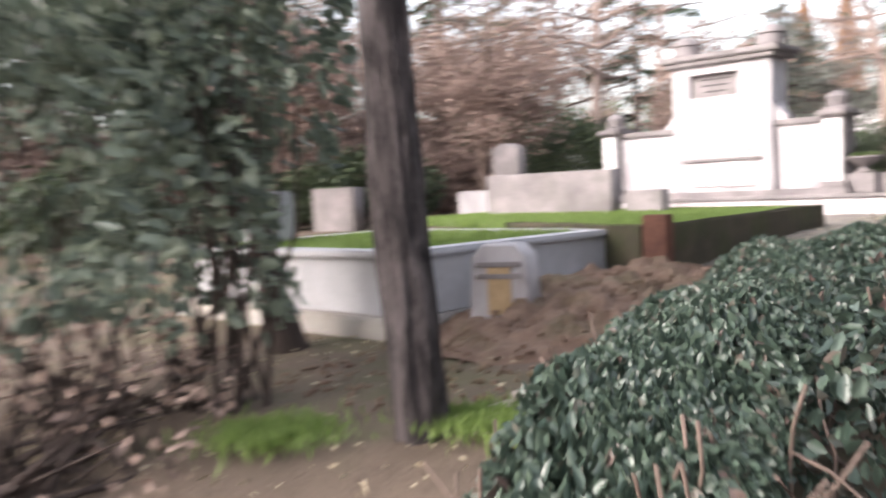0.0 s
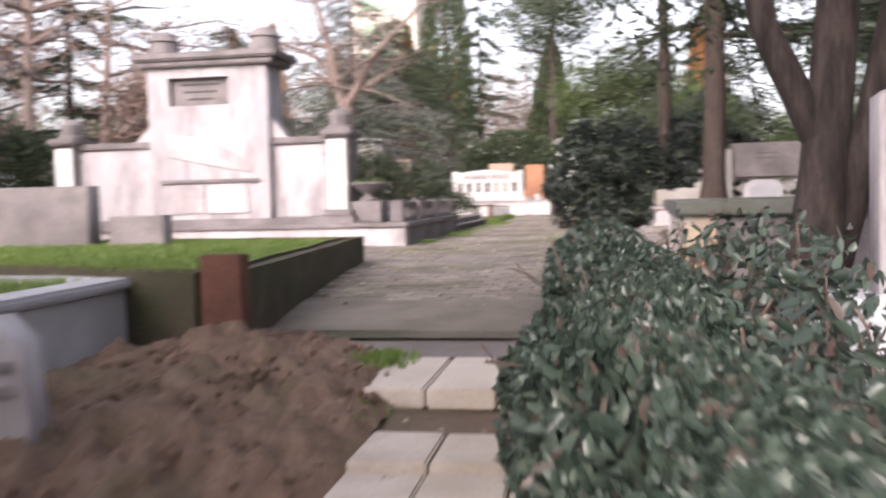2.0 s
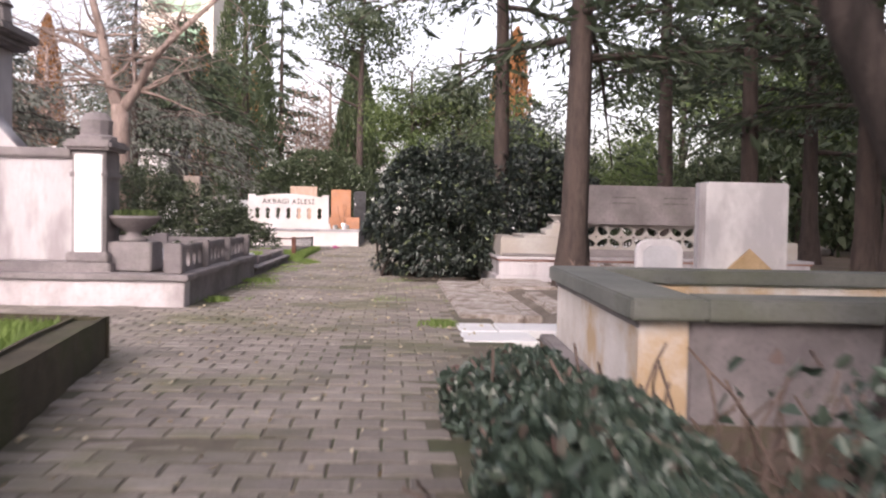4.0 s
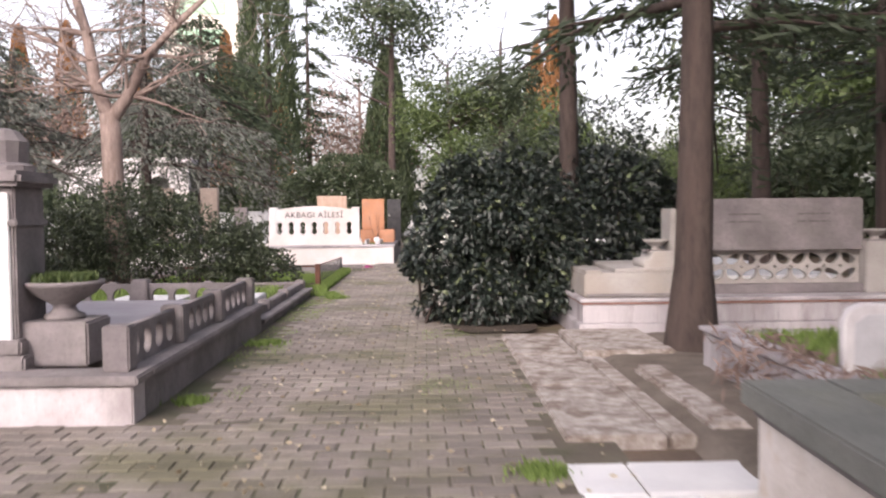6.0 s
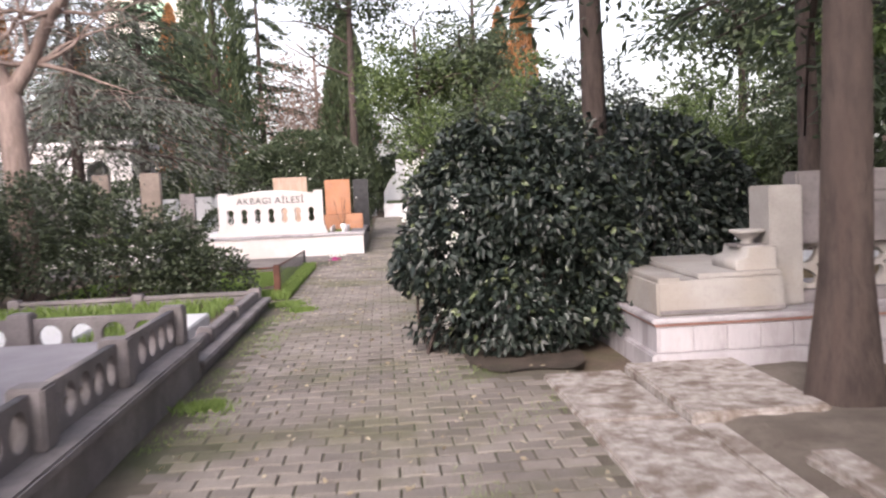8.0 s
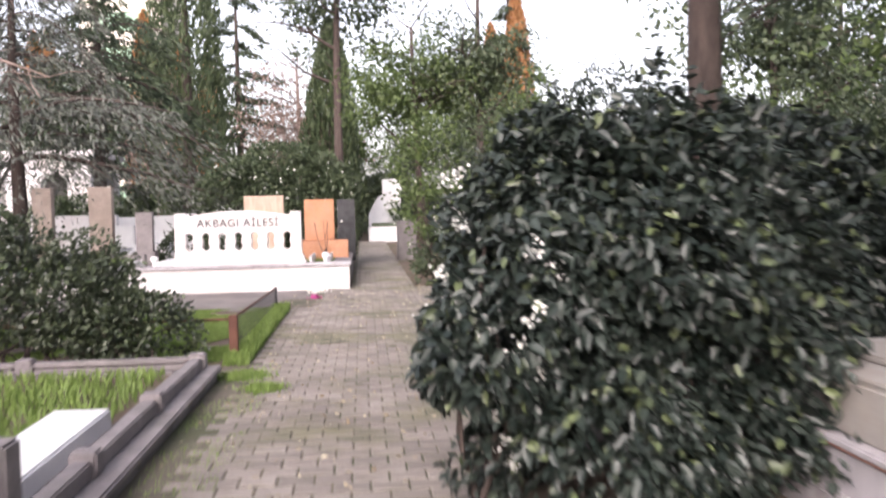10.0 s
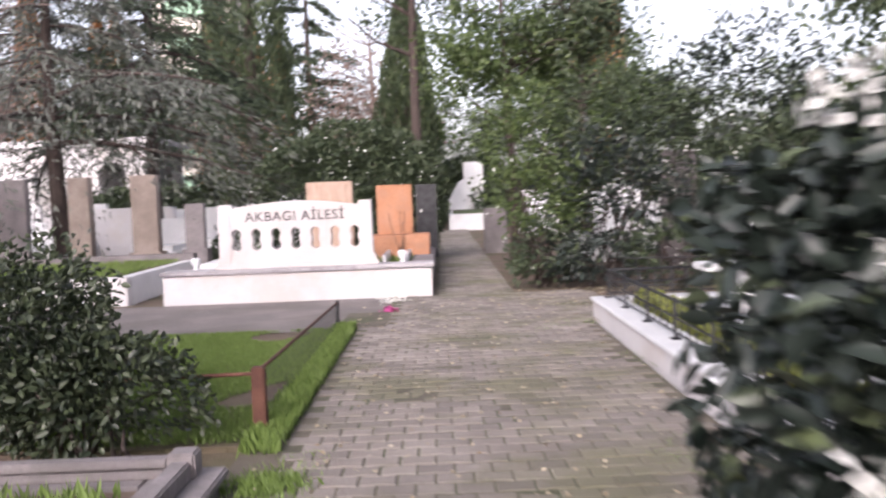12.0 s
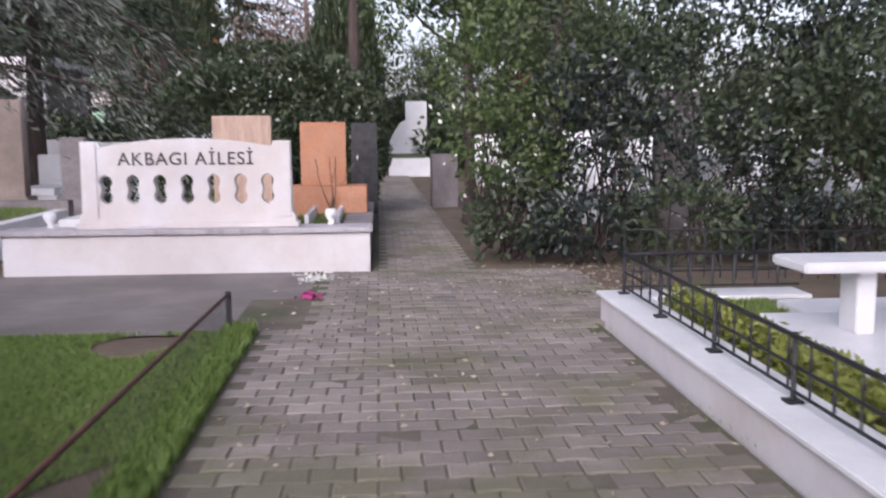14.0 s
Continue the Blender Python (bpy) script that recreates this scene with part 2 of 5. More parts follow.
        bmesh.ops.bevel(b, geom=b.edges[:], offset=min(bevel, 0.3 * min(x1 - x0, y1 - y0, z1 - z0)), segments=2, affect="EDGES")
    return join(bm, b)


def join(bm, b):
    if bm is None:
        return b
    me = bpy.data.meshes.new("tmp")
    b.to_mesh(me)
    b.free()
    bm.from_mesh(me)
    bpy.data.meshes.remove(me)
    return bm


def lathe(profile, at, n=24, bm=None):
    b = bmesh.new()
    rings = []
    for r, z in profile:
        rings.append([b.verts.new((at[0] + r * math.cos(2 * math.pi * i / n), at[1] + r * math.sin(2 * math.pi * i / n), at[2] + z)) for i in range(n)])
    for p, q in zip(rings, rings[1:]):
        for i in range(n):
            b.faces.new((p[i], p[(i + 1) % n], q[(i + 1) % n], q[i]))
    b.faces.new(rings[-1])
    b.faces.new(rings[0][::-1])
    return join(bm, b)


def plate(outline, holes, thick, y=0.0, bevel=0.006):
    """An upright plate in the xz plane, with holes through it, its front at y."""
    cu = bpy.data.curves.new("plate", "CURVE")
    cu.dimensions, cu.fill_mode = "2D", "BOTH"
    cu.extrude = thick / 2 - bevel
    cu.bevel_depth, cu.bevel_resolution = bevel, 1
    for poly in (outline, *holes):
        s = cu.splines.new("POLY")
        s.points.add(len(poly) - 1)
        for q, (x, z) in zip(s.points, poly):
            q.co = (x, z, 0, 1)
        s.use_cyclic_u = True
    ob = bpy.data.objects.new("plate", cu)
    me = bpy.data.meshes.new_from_object(ob)
    bpy.data.objects.remove(ob)
    me.transform(Matrix.Translation((0, y + thick / 2, 0)) @ pose(0, 0, 0, 90))
    b = bmesh.new()
    b.from_mesh(me)
    bpy.data.meshes.remove(me)
    bpy.data.curves.remove(cu)
    return b


def oval(cx, cz, rx, rz, n=14):
    return [(cx + rx * math.cos(2 * math.pi * i / n), cz + rz * math.sin(2 * math.pi * i / n)) for i in range(n)]


def tubes(paths, sides=7):
    """One mesh of tapered tubes: each a list of (point, radius)."""
    vs, fs = [], []
    for path in paths:
        base = len(vs)
        for i, (p, r) in enumerate(path):
            d = (Vector(path[min(i + 1, len(path) - 1)][0]) - Vector(path[max(i - 1, 0)][0])).normalized()
            u = d.orthogonal().normalized() if abs(d.z) < 0.9 else Vector((1, 0, 0)) - d * d.x
            u.normalize()
            w = d.cross(u)
            for s in range(sides):
                a = 2 * math.pi * s / sides
                vs.append(Vector(p) + (u * math.cos(a) + w * math.sin(a)) * r)
        for i in range(len(path) - 1):
            for s in range(sides):
                a, b = base + i * sides + s, base + i * sides + (s + 1) % sides
                fs.append((a, b, b + sides, a + sides))
        fs.append(tuple(base + (len(path) - 1) * sides + s for s in range(sides)))
    me = bpy.data.meshes.new("tubes")
    me.from_pydata([tuple(v) for v in vs], [], fs)
    me.polygons.foreach_set("use_smooth", [True] * len(me.polygons))
    return me


def leaves(pts, length, width, material, dirs=None, spread=1.0, droop=0.0, fold=0.25, full=False, flat=0.0):
    """Many small folded leaves, one at each point; full ones are broad ovals with a tip, flat ones turn their face outwards."""
    pts = np.asarray(pts, dtype=float)
    n = len(pts)
    d = rng.normal(size=(n, 3))
    d /= np.linalg.norm(d, axis=1)[:, None] + 1e-9
    if dirs is not None:
        d = np.asarray(dirs) + spread * d
    d[:, 2] -= droop
    d /= np.linalg.norm(d, axis=1)[:, None] + 1e-9
    s = rng.normal(size=(n, 3))
    if flat and dirs is not None:
        s = (1 - flat) * s + flat * 2 * np.cross(np.asarray(dirs) + np.array([0, 0, 0.6]), d)
    s -= d * np.sum(s * d, axis=1)[:, None]
    s /= np.linalg.norm(s, axis=1)[:, None] + 1e-9
    nn = np.cross(d, s)
    L = (length * rng.uniform(0.65, 1.25, n))[:, None]
    W = (width * rng.uniform(0.7, 1.2, n))[:, None]
    if full:
        shape = ((-0.5, 0, 0), (-0.22, 0.46, 1), (0.16, 0.42, 1), (0.5, 0, -0.4), (0.16, -0.42, 1), (-0.22, -0.46, 1))
        tri = [[0, 1, 2], [0, 2, 3], [0, 3, 4], [0, 4, 5]]
    else:
        shape = ((-0.5, 0, 0), (0, 0.5, 1), (0.5, 0, 0), (0, -0.5, 1))
        tri = [[0, 1, 2], [0, 2, 3]]
    k, m = len(shape), len(tri)
    v = np.empty((n, k, 3))
    for i, (u, w, h) in enumerate(shape):
        v[:, i] = pts + d * L * u + s * W * w + nn * W * fold * h
    idx = (np.arange(n) * k)[:, None, None] + np.array(tri)[None]
    me = bpy.data.meshes.new("leaves")
    me.vertices.add(k * n)
    me.vertices.foreach_set("co", v.reshape(-1))
    me.loops.add(3 * m * n)
    me.loops.foreach_set("vertex_index", idx.reshape(-1).astype(np.int32))
    me.polygons.add(m * n)
    me.polygons.foreach_set("loop_start", (np.arange(m * n) * 3).astype(np.int32))
    me.update(calc_edges=True)
    me.materials.append(material)
    return me


def lumps(x, y, z, f):
    return np.sin(x * f * 1.3 + 1.7 * np.sin(y * f)) * np.sin(y * f * 1.1 + z * f * 0.7) * np.sin(z * f * 1.4 + 0.6 * x * f)


def shell(n, c, r, inner=0.72, rough=0.14, f=2.6, low=-1.0):
    """Points in the outer skin of an uneven rounded mass."""
    d = rng.normal(size=(n * 2, 3))
    d /= np.linalg.norm(d, axis=1)[:, None]
    d = d[d[:, 2] > low][:n]
    q = d * np.asarray(r)
    k = 1 + rough * lumps(q[:, 0] + c[0], q[:, 1] + c[1], q[:, 2] + c[2], f) + 0.5 * rough * lumps(q[:, 1], q[:, 2], q[:, 0], f * 2.7)
    k *= inner + (1 - inner) * rng.random(len(d)) ** 0.5
    p = np.asarray(c) + q * k[:, None]
    return p, d


def branch(start, way, length, r, bend=0.25, n=6, up=0.0):
    p, d, out = Vector(start), Vector(way).normalized(), []
    for i in range(n + 1):
        out.append((p.copy(), max(0.006, r * (1 - 0.8 * i / n))))
        d = (d + Vector(rng.normal(size=3)) * bend * 0.5 + Vector((0, 0, up))).normalized()
        p = p + d * (length / n)
    return out


def furrowed(trunk, bark, sides=44, per=16):
    """A trunk with ridged bark, knots and hollows."""
    vs, fs = [], []
    n = (len(trunk) - 1) * per
    for i in range(n + 1):
        k, f = min(i // per, len(trunk) - 2), i / per - min(i // per, len(trunk) - 2)
        p, r = trunk[k][0].lerp(trunk[k + 1][0], f), trunk[k][1] * (1 - f) + trunk[k + 1][1] * f
        for s in range(sides):
            a = 2 * math.pi * s / sides
            q = Vector((math.cos(a), math.sin(a), 0))
            big = noise.noise((q.x * 1.3, q.y * 1.3, p.z * 1.1)) * 0.16 + noise.noise((q.x * 2.2, q.y * 2.2, p.z * 3.0)) * 0.08
            ridge = abs(noise.noise((q.x * 4.5, q.y * 4.5, p.z * 1.0)))
            fine = noise.noise((q.x * 12, q.y * 12, p.z * 6)) * 0.04
            vs.append(p + q * r * (1 + big - 0.02 + 1.1 * min(ridge, 0.3) + fine))
    for i in range(n):
        for s in range(sides):
            a, b = i * sides + s, i * sides + (s + 1) % sides
            fs.append((a, b, b + sides, a + sides))
    me = bpy.data.meshes.new("bark")
    me.from_pydata([tuple(v) for v in vs], [], fs)
    me.polygons.foreach_set("use_smooth", [True] * len(me.polygons))
    me.materials.append(bark)
    return me


def broad_tree(name, at, height, r, crown_z, crown_r, material, bark, label, size=0.09, count=7000, lean=(0, 0), limbs=9, hollow=0.35, droop=0.1, seed=1, flare=1.5, clumps=26, furrow=False, taper=0.6):
    """A trunk with limbs and a crown of leaf clumps with gaps."""
    global rng
    rng = np.random.default_rng(seed)
    t = thing(name, at, label, "tree")
    at = Vector(at)
    trunk = []
    for i in range(11):
        f = i / 10
        w = Vector((lean[0] * f + 0.03 * math.sin(5 * f + seed), lean[1] * f + 0.03 * math.cos(4 * f + seed), 0))
        trunk.append((at + w * 1.0 + Vector((0, 0, f * height * 0.85 - 0.08)), r * (1 - taper * f) * (1 + (flare - 1) * max(0, 1 - 9 * f))))
    paths, pts = [trunk], []
    for i in range(limbs):
        k = 4 + int(rng.integers(0, 7)) if limbs > 3 else 6
        p, rr = trunk[min(k, 10)]
        if p.z - at.z < crown_z - crown_r * 1.1:
            p, rr = trunk[7]
        a = rng.uniform(0, 6.28)
        b = branch(p, (math.cos(a), math.sin(a), rng.uniform(0.1, 0.9)), crown_r * rng.uniform(0.7, 1.2), rr * 0.55, 0.3)
        paths.append(b)
        for j in (2, 3, 4):
            q, qr = b[j]
            c = branch(q, (rng.normal(), rng.normal(), rng.uniform(-0.2, 0.7)), crown_r * 0.5, qr * 0.6, 0.35, 4)
            paths.append(c)
    if furrow:
        mesh_part("trunk", furrowed(trunk, bark), t, "deeply furrowed dark bark")
        me = tubes(paths[1:], 8)
        me.materials.append(bark)
        mesh_part("limbs", me, t)
    else:
        me = tubes(paths, 8)
        me.materials.append(bark)
        mesh_part("trunk", me, t)
    if count:
        cs = []
        for i in range(clumps):
            d = rng.normal(size=3)
            d /= np.linalg.norm(d)
            cs.append(np.array([at.x + lean[0], at.y + lean[1], at.z + crown_z]) + d * np.array([crown_r, crown_r, crown_r * 0.8]) * rng.uniform(hollow, 1.0))
        for c in cs:
            m = count // clumps
            rr = crown_r * rng.uniform(0.2, 0.38)
            p = c + rng.normal(size=(m, 3)) * np.array([rr, rr, rr * 0.6]) * 0.6
            pts.append(p)
        mesh_part("crown", leaves(np.concatenate(pts), size, size * 0.55, material, droop=droop), t)
    return t


def conifer(name, at, height, r, first, reach, material, bark, label, count=8000, droop=0.25, seed=1, size=0.2, whorl=26, taper=1.0, lean=(0, 0), width=0.16, wisp=0.1):
    """A straight trunk with whorled boughs that carry flat sprays of needles."""
    global rng
    rng = np.random.default_rng(seed)
    t = thing(name, at, label, "tree")
    at = Vector(at)
    trunk = [(at + Vector((lean[0] * f + 0.04 * math.sin(6 * f + seed), lean[1] * f, f * height - 0.08)), r * (1 - 0.85 * f) * (1 + 0.5 * max(0, 1 - 14 * f))) for f in [i / 12 for i in range(13)]]
    paths, pts, dirs = [trunk], [], []
    for i in range(whorl):
        f = i / whorl
        z = first + (height - first) * f
        a = i * 2.4 + rng.uniform(-0.4, 0.4)
        ln = reach * (1 - taper * 0.85 * f) * rng.uniform(0.7, 1.15)
        k = z / height
        p = at + Vector((lean[0] * k, lean[1] * k, z))
        b = branch(p, (math.cos(a), math.sin(a), rng.uniform(-0.1, 0.3)), ln, max(0.012, r * 0.3 * (1 - f)), 0.16, 7, -droop * 0.14)
        paths.append(b)
        m = max(20, int(count / whorl * ln / reach * 1.5))
        q = np.array([tuple(p) for p, _ in b])
        s = rng.uniform(0.8, 7, m)
        i0 = np.minimum(s.astype(int), 6)
        fr = (s - i0)[:, None]
        base = q[i0] * (1 - fr) + q[i0 + 1] * fr
        side = np.array([-math.sin(a), math.cos(a), 0.0])
        out = np.array([math.cos(a), math.sin(a), 0.0])
        w = rng.normal(size=m) * ln * width * (0.4 + 0.1 * s)
        base = base + side * w[:, None] + rng.normal(size=(m, 3)) * wisp * np.array([1, 1, 0.7])
        base[:, 2] -= np.abs(w) * droop * 0.6
        pts.append(base)
        dirs.append(np.sign(w)[:, None] * side * 0.6 + out * 0.8 - np.array([0, 0, droop * 0.8]))
        for j in (2, 3, 4, 5):
            g = 1 if (i + j) % 2 else -1
            v = side * g + out * 0.7
            paths.append(branch(b[j][0], (v[0], v[1], -droop * 0.3), ln * 0.3, b[j][1] * 0.6, 0.15, 3))
    me = tubes(paths, 6)
    me.materials.append(bark)
    mesh_part("trunk", me, t)
    mesh_part("crown", leaves(np.concatenate(pts), size, size * 0.22, material, np.concatenate(dirs), 0.55), t)
    return t


def column_tree(name, at, height, r, material, bark, label, count=9000, size=0.28, seed=1):
    """A narrow cypress: a short trunk and an upright crown of rising sprays."""
    global rng
    rng = np.random.default_rng(seed)
    t = thing(name, at, label, "tree")
    z = rng.random(count) ** 0.85
    prof = r * np.clip(np.minimum(1.0, 0.45 + 3 * z) * (1 - z) ** 0.55, 0.02, 1)
    a = rng.uniform(0, 6.28, count)
    k = prof * (0.55 + 0.45 * rng.random(count) ** 0.5) * (1 + 0.22 * np.sin(5 * a + 9 * z) * np.sin(17 * z + 2 * a))
    p = np.stack([at[0] + k * np.cos(a), at[1] + k * np.sin(a), at[2] + 0.6 + z * height], 1)
    d = np.stack([0.3 * np.cos(a), 0.3 * np.sin(a), np.ones(count)], 1)
    me = tubes([[(Vector(at) + Vector((0, 0, f * height * 0.9 - 0.05)), r * 0.16 * (1 - 0.9 * f) + 0.01) for f in (0, 0.2, 0.5, 0.8, 1)]])
    me.materials.append(bark)
    mesh_part("trunk", me, t)
    mesh_part("crown", leaves(p, size, size * 0.3, material, d, 0.45), t)
    return t


def shrub(name, at, masses, material, label, size=0.075, density=900, twigs=24, seed=3, category="shrub", low=-0.75, inner=0.7, rough=0.16, spread=0.9, droop=0.15, full=False, flat=0.0, ratio=0.55, gaps=None):
    """A bush: stems from the ground and a skin of leaves over uneven rounded masses."""
    global rng
    rng = np.random.default_rng(seed)
    t = thing(name, at, label, category)
    pts, dirs, paths = [], [], []
    for c, r in masses:
        n = int(density * (r[0] * r[1] + r[0] * r[2] + r[1] * r[2]) * 4)
        p, d = shell(n, c, r, inner, rough, low=low)
        keep = p[:, 2] > G(p[0, 1]) + 0.03
        if gaps is not None:
            keep &= lumps(p[:, 0] + 3, p[:, 1], p[:, 2] + 1, 3.4) + 0.5 * lumps(p[:, 1], p[:, 2], p[:, 0], 7.5) > gaps
        pts.append(p[keep])
        dirs.append(d[keep])
        for i in range(twigs // len(masses) + 1):
            g = Vector((c[0] + rng.normal() * r[0] * 0.25, c[1] + rng.normal() * r[1] * 0.25, at[2] - 0.03))
            v = rng.normal(size=3)
            v /= np.linalg.norm(v)
            e = Vector(c) + Vector(v * np.asarray(r)) * 0.7
            mid = (g + e) / 2 + Vector(rng.normal(size=3)) * 0.08
            paths.append([(g, 0.018), (g.lerp(mid, 0.6), 0.015), (mid, 0.012), (mid.lerp(e, 0.5), 0.008), (e, 0.004)])
    me = tubes(paths, 5)
    me.materials.append(BARKB)
    mesh_part("stem_growth", me, t, kind="stuff")
    mesh_part("foliage", leaves(np.concatenate(pts), size, size * ratio, material, np.concatenate(dirs), spread, droop, full=full, flat=flat), t)
    return t


def grass(name, x0, x1, y0, y1, z, count, label, h=0.07, material=None, seed=5, patch=None):
    global rng
    rng = np.random.default_rng(seed)
    p = np.stack([rng.uniform(x0, x1, count), rng.uniform(y0, y1, count), np.zeros(count)], 1)
    if patch is not None:
        q = np.sin(p[:, 0] * 2.9 + 1.3 * np.sin(p[:, 1] * 1.7)) * np.sin(p[:, 1] * 2.3 + 0.8 * np.sin(p[:, 0] * 3.1))
        p = p[q > patch]
    p[:, 2] = z + h * 0.42 if not callable(z) else [z(v) + h * 0.42 for v in p[:, 1]]
    d = np.tile([0.0, 0.0, 1.0], (len(p), 1))
    me = leaves(p, h, h * 0.16, material or L_GRASS, d, 0.45)
    ob = new(name, me)
    return tagged(ob, label, "grass", kind="stuff")

# ---- ground, paths and plots ----


def sheet(xs, ys, zf):
    b = bmesh.new()
    grid = [[b.verts.new((x, y, zf(x, y))) for x in xs] for y in ys]
    for r0, r1 in zip(grid, grid[1:]):
        for i in range(len(xs) - 1):
            b.faces.new((r0[i], r0[i + 1], r1[i + 1], r1[i]))
    return b


def rough_ground(x, y):
    return G(y) + 0.012 * noise.noise((x * 1.7, y * 1.7, 0)) + 0.006 * noise.noise((x * 6, y * 6, 3)) - 0.02


XS = [-1500, -400, -120, -60, -30, -20] + [-14 + 0.4 * i for i in range(71)] + [20, 30, 60, 120, 400, 1500]
YS = [-1500, -300, -60, -20, -10] + [-6 + 0.4 * i for i in range(101)] + [40, 50, 70, 120, 400, 1500]
solid("ground", sheet(XS, YS, rough_ground), SOIL, "brown trodden soil with moss between the graves", "ground", "structure", smooth=True)
EX = [-1.25 + 0.18 * i for i in range(17)]
solid("path_dirt", sheet(EX, [3.45 + 0.2 * i for i in range(6)], lambda x, y: G(y) + 0.03 + 0.006 * noise.noise((x * 4, y * 4, 1))), DUST, "trodden dust over the near end of the path", "path", "structure", smooth=True)
solid("path", sheet(EX, [3.3 + 0.3 * i for i in range(75)], lambda x, y: G(y) + 0.026), JOINT, "mossy sand bed of the block-paved path", "path", "structure")
solid("path_side", sheet([-5.4, -4, -2.6, -1.25], [7.3, 8.2, 9.1, 9.98], lambda x, y: G(y) + 0.025), JOINT, "sand bed of the side path before the monument", "path", "structure")
solid("path_far", sheet([-0.75 + 0.2 * i for i in range(15)], [25.45, 26, 26.5, 27.05], lambda x, y: 0.025), JOINT, "sand bed where the path narrows", "path", "structure")
solid("path_end", sheet([-0.16, 0.4, 1.0], [27.05, 32, 40, 50.9], lambda x, y: 0.025), JOINT, "sand bed of the far narrow path", "path", "structure")
solid("road", sheet([-16, -12, -8, -4, -2, -0.7], [24.15, 25, 26, 27.28], lambda x, y: 0.008), ASPHALT, "worn grey asphalt lane crossing the path", "road", "structure")
solid("pavement", sheet([-1.1, -0.4, 0.3, 0.98], [2.97, 3.2, 3.45], lambda x, y: G(y) + 0.006), ASPHALT, "dark asphalt strip before the paved path", "pavement", "structure")

b = bmesh.new()
ring = [b.verts.new((1.35 + (0.62 + 0.1 * math.sin(3 * w) + 0.05 * math.sin(7 * w)) * math.cos(w), 15.05 + (1.25 + 0.12 * math.sin(5 * w)) * math.sin(w), 0.043)) for w in [2 * math.pi * i / 48 for i in range(48)]]
b.faces.new(ring)
solid("soil_patch", b, DAMP, "damp dark soil and leaf mould below the bush", "soil", "structure")

# pale slabs of the side path
walkway = thing("walkway", (0.62, 0.5, G(0.5)), "pale stone slab walkway beside the hedge", "pavement", kind="structure")
for j in range(6):
    y = -0.6 + 0.41 * j
    if y > 1.7:
        continue
    for i in range(3):
        b = box(0.4 + 0.29 * i, 0.68 + 0.29 * i, y, y + 0.4, -0.05, 0.03, 0.008)
        tilt = 0.02 * noise.noise((i * 3.1, j * 2.3, 1))
        b.transform(Matrix.Translation((0, 0, G(y + 0.2))) @ pose(0, 0, tilt))
        part("slab", b, PALEPATH, walkway)
for i in range(3):
    b = box(0.24 + 0.3 * i, 0.53 + 0.3 * i, 2.2, 2.95, -0.04, 0.05, 0.01)
    b.transform(Matrix.Translation((0, 0, G(2.5))))
    part("raised_slab", b, PALEPATH, walkway, "worn raised slab")

# mound of turned soil with clods
b = bmesh.new()
N = 84
rows_ = []
for j in range(N):
    for i in range(N):
        x, y = -1.35 + 1.75 * i / (N - 1), 0.35 + 3.0 * j / (N - 1)
        u, w = (x + 0.5) / 0.95, (y - 1.9) / 1.6
        h = max(0.0, 1 - (u * u + w * w)) ** 0.7 * 0.22
        h *= 1 + 0.5 * noise.noise((x * 2.5, y * 2.5, 4))
        h += (0.08 * noise.noise((x * 6, y * 6, 0)) + 0.06 * noise.noise((x * 14, y * 14, 2)) + 0.03 * noise.noise((x * 30, y * 30, 2))) * min(1, h * 6)
        rows_.append(b.verts.new((x, y, G(y) - 0.03 + h)))
for j in range(N - 1):
    for i in range(N - 1):
        k = j * N + i
        b.faces.new((rows_[k], rows_[k + 1], rows_[k + N + 1], rows_[k + N]))
solid("soil_mound", b, MOUND, "mound of turned brown soil with clods beside the slabs", "soil", "stuff", smooth=True)
rng = np.random.default_rng(2)
b = bmesh.new()
for i in range(700):
    x, y = rng.uniform(-1.3, 0.35), rng.uniform(-0.6, 3.2)
    u, w = (x + 0.5) / 0.95, (y - 1.9) / 1.6
    h = max(0.0, 1 - (u * u + w * w)) ** 0.7 * 0.22
    c = bmesh.new()
    bmesh.ops.create_icosphere(c, subdivisions=1, radius=rng.uniform(0.006, 0.028))
    for v in c.verts:
        v.co = v.co * rng.uniform(0.6, 1.3) + Vector((x, y, G(y) + h - 0.015))
    b = join(b, c)
solid("soil_clods", b, MOUND, "loose clods of brown soil", "soil", "stuff")


# ---- white marble grave by the start ----
wg = thing("grave_box", (-2.7, 1.9, G(1)), "white marble grave box with grass inside and a stepped plinth", "grave")
part("plinth", box(-4.3, -1.2, 0.55, 3.3, -0.5, -0.22, 0.02), CREAM, wg, "stained stone plinth")
for nm, bb in (("side_panel", (-1.35, -1.27, 0.66, 3.2)), ("side_panel", (-4.22, -4.14, 0.66, 3.2)), ("end_panel", (-4.14, -1.35, 0.66, 0.74)), ("end_panel", (-4.14, -1.35, 3.12, 3.2))):
    part(nm, box(*bb, -0.22, 0.19, 0.01), DULLSHADE, wg)
for bb in ((-1.46, -1.22, 0.6, 3.26), (-4.28, -4.04, 0.6, 3.26), (-4.04, -1.46, 0.6, 0.82), (-4.04, -1.46, 3.04, 3.26)):
    part("rim", box(*bb, 0.19, 0.25, 0.018), DULLSHADE, wg)
part("soil", box(-4.1, -1.4, 0.76, 3.1, -0.1, 0.16, 0.0), SOIL, wg)
grass("grave_grass", -4.0, -1.5, 0.85, 3.0, 0.16, 5200, "green weeds filling the marble grave", 0.13)
hs = thing("headstone", (-3.9, 1.4, 0.25), "white marble headstone on the grave box", "headstone")
part("block", box(-4.2, -3.55, 1.1, 1.4, 0.25, 0.72, 0.03), DULLSHADE, hs)

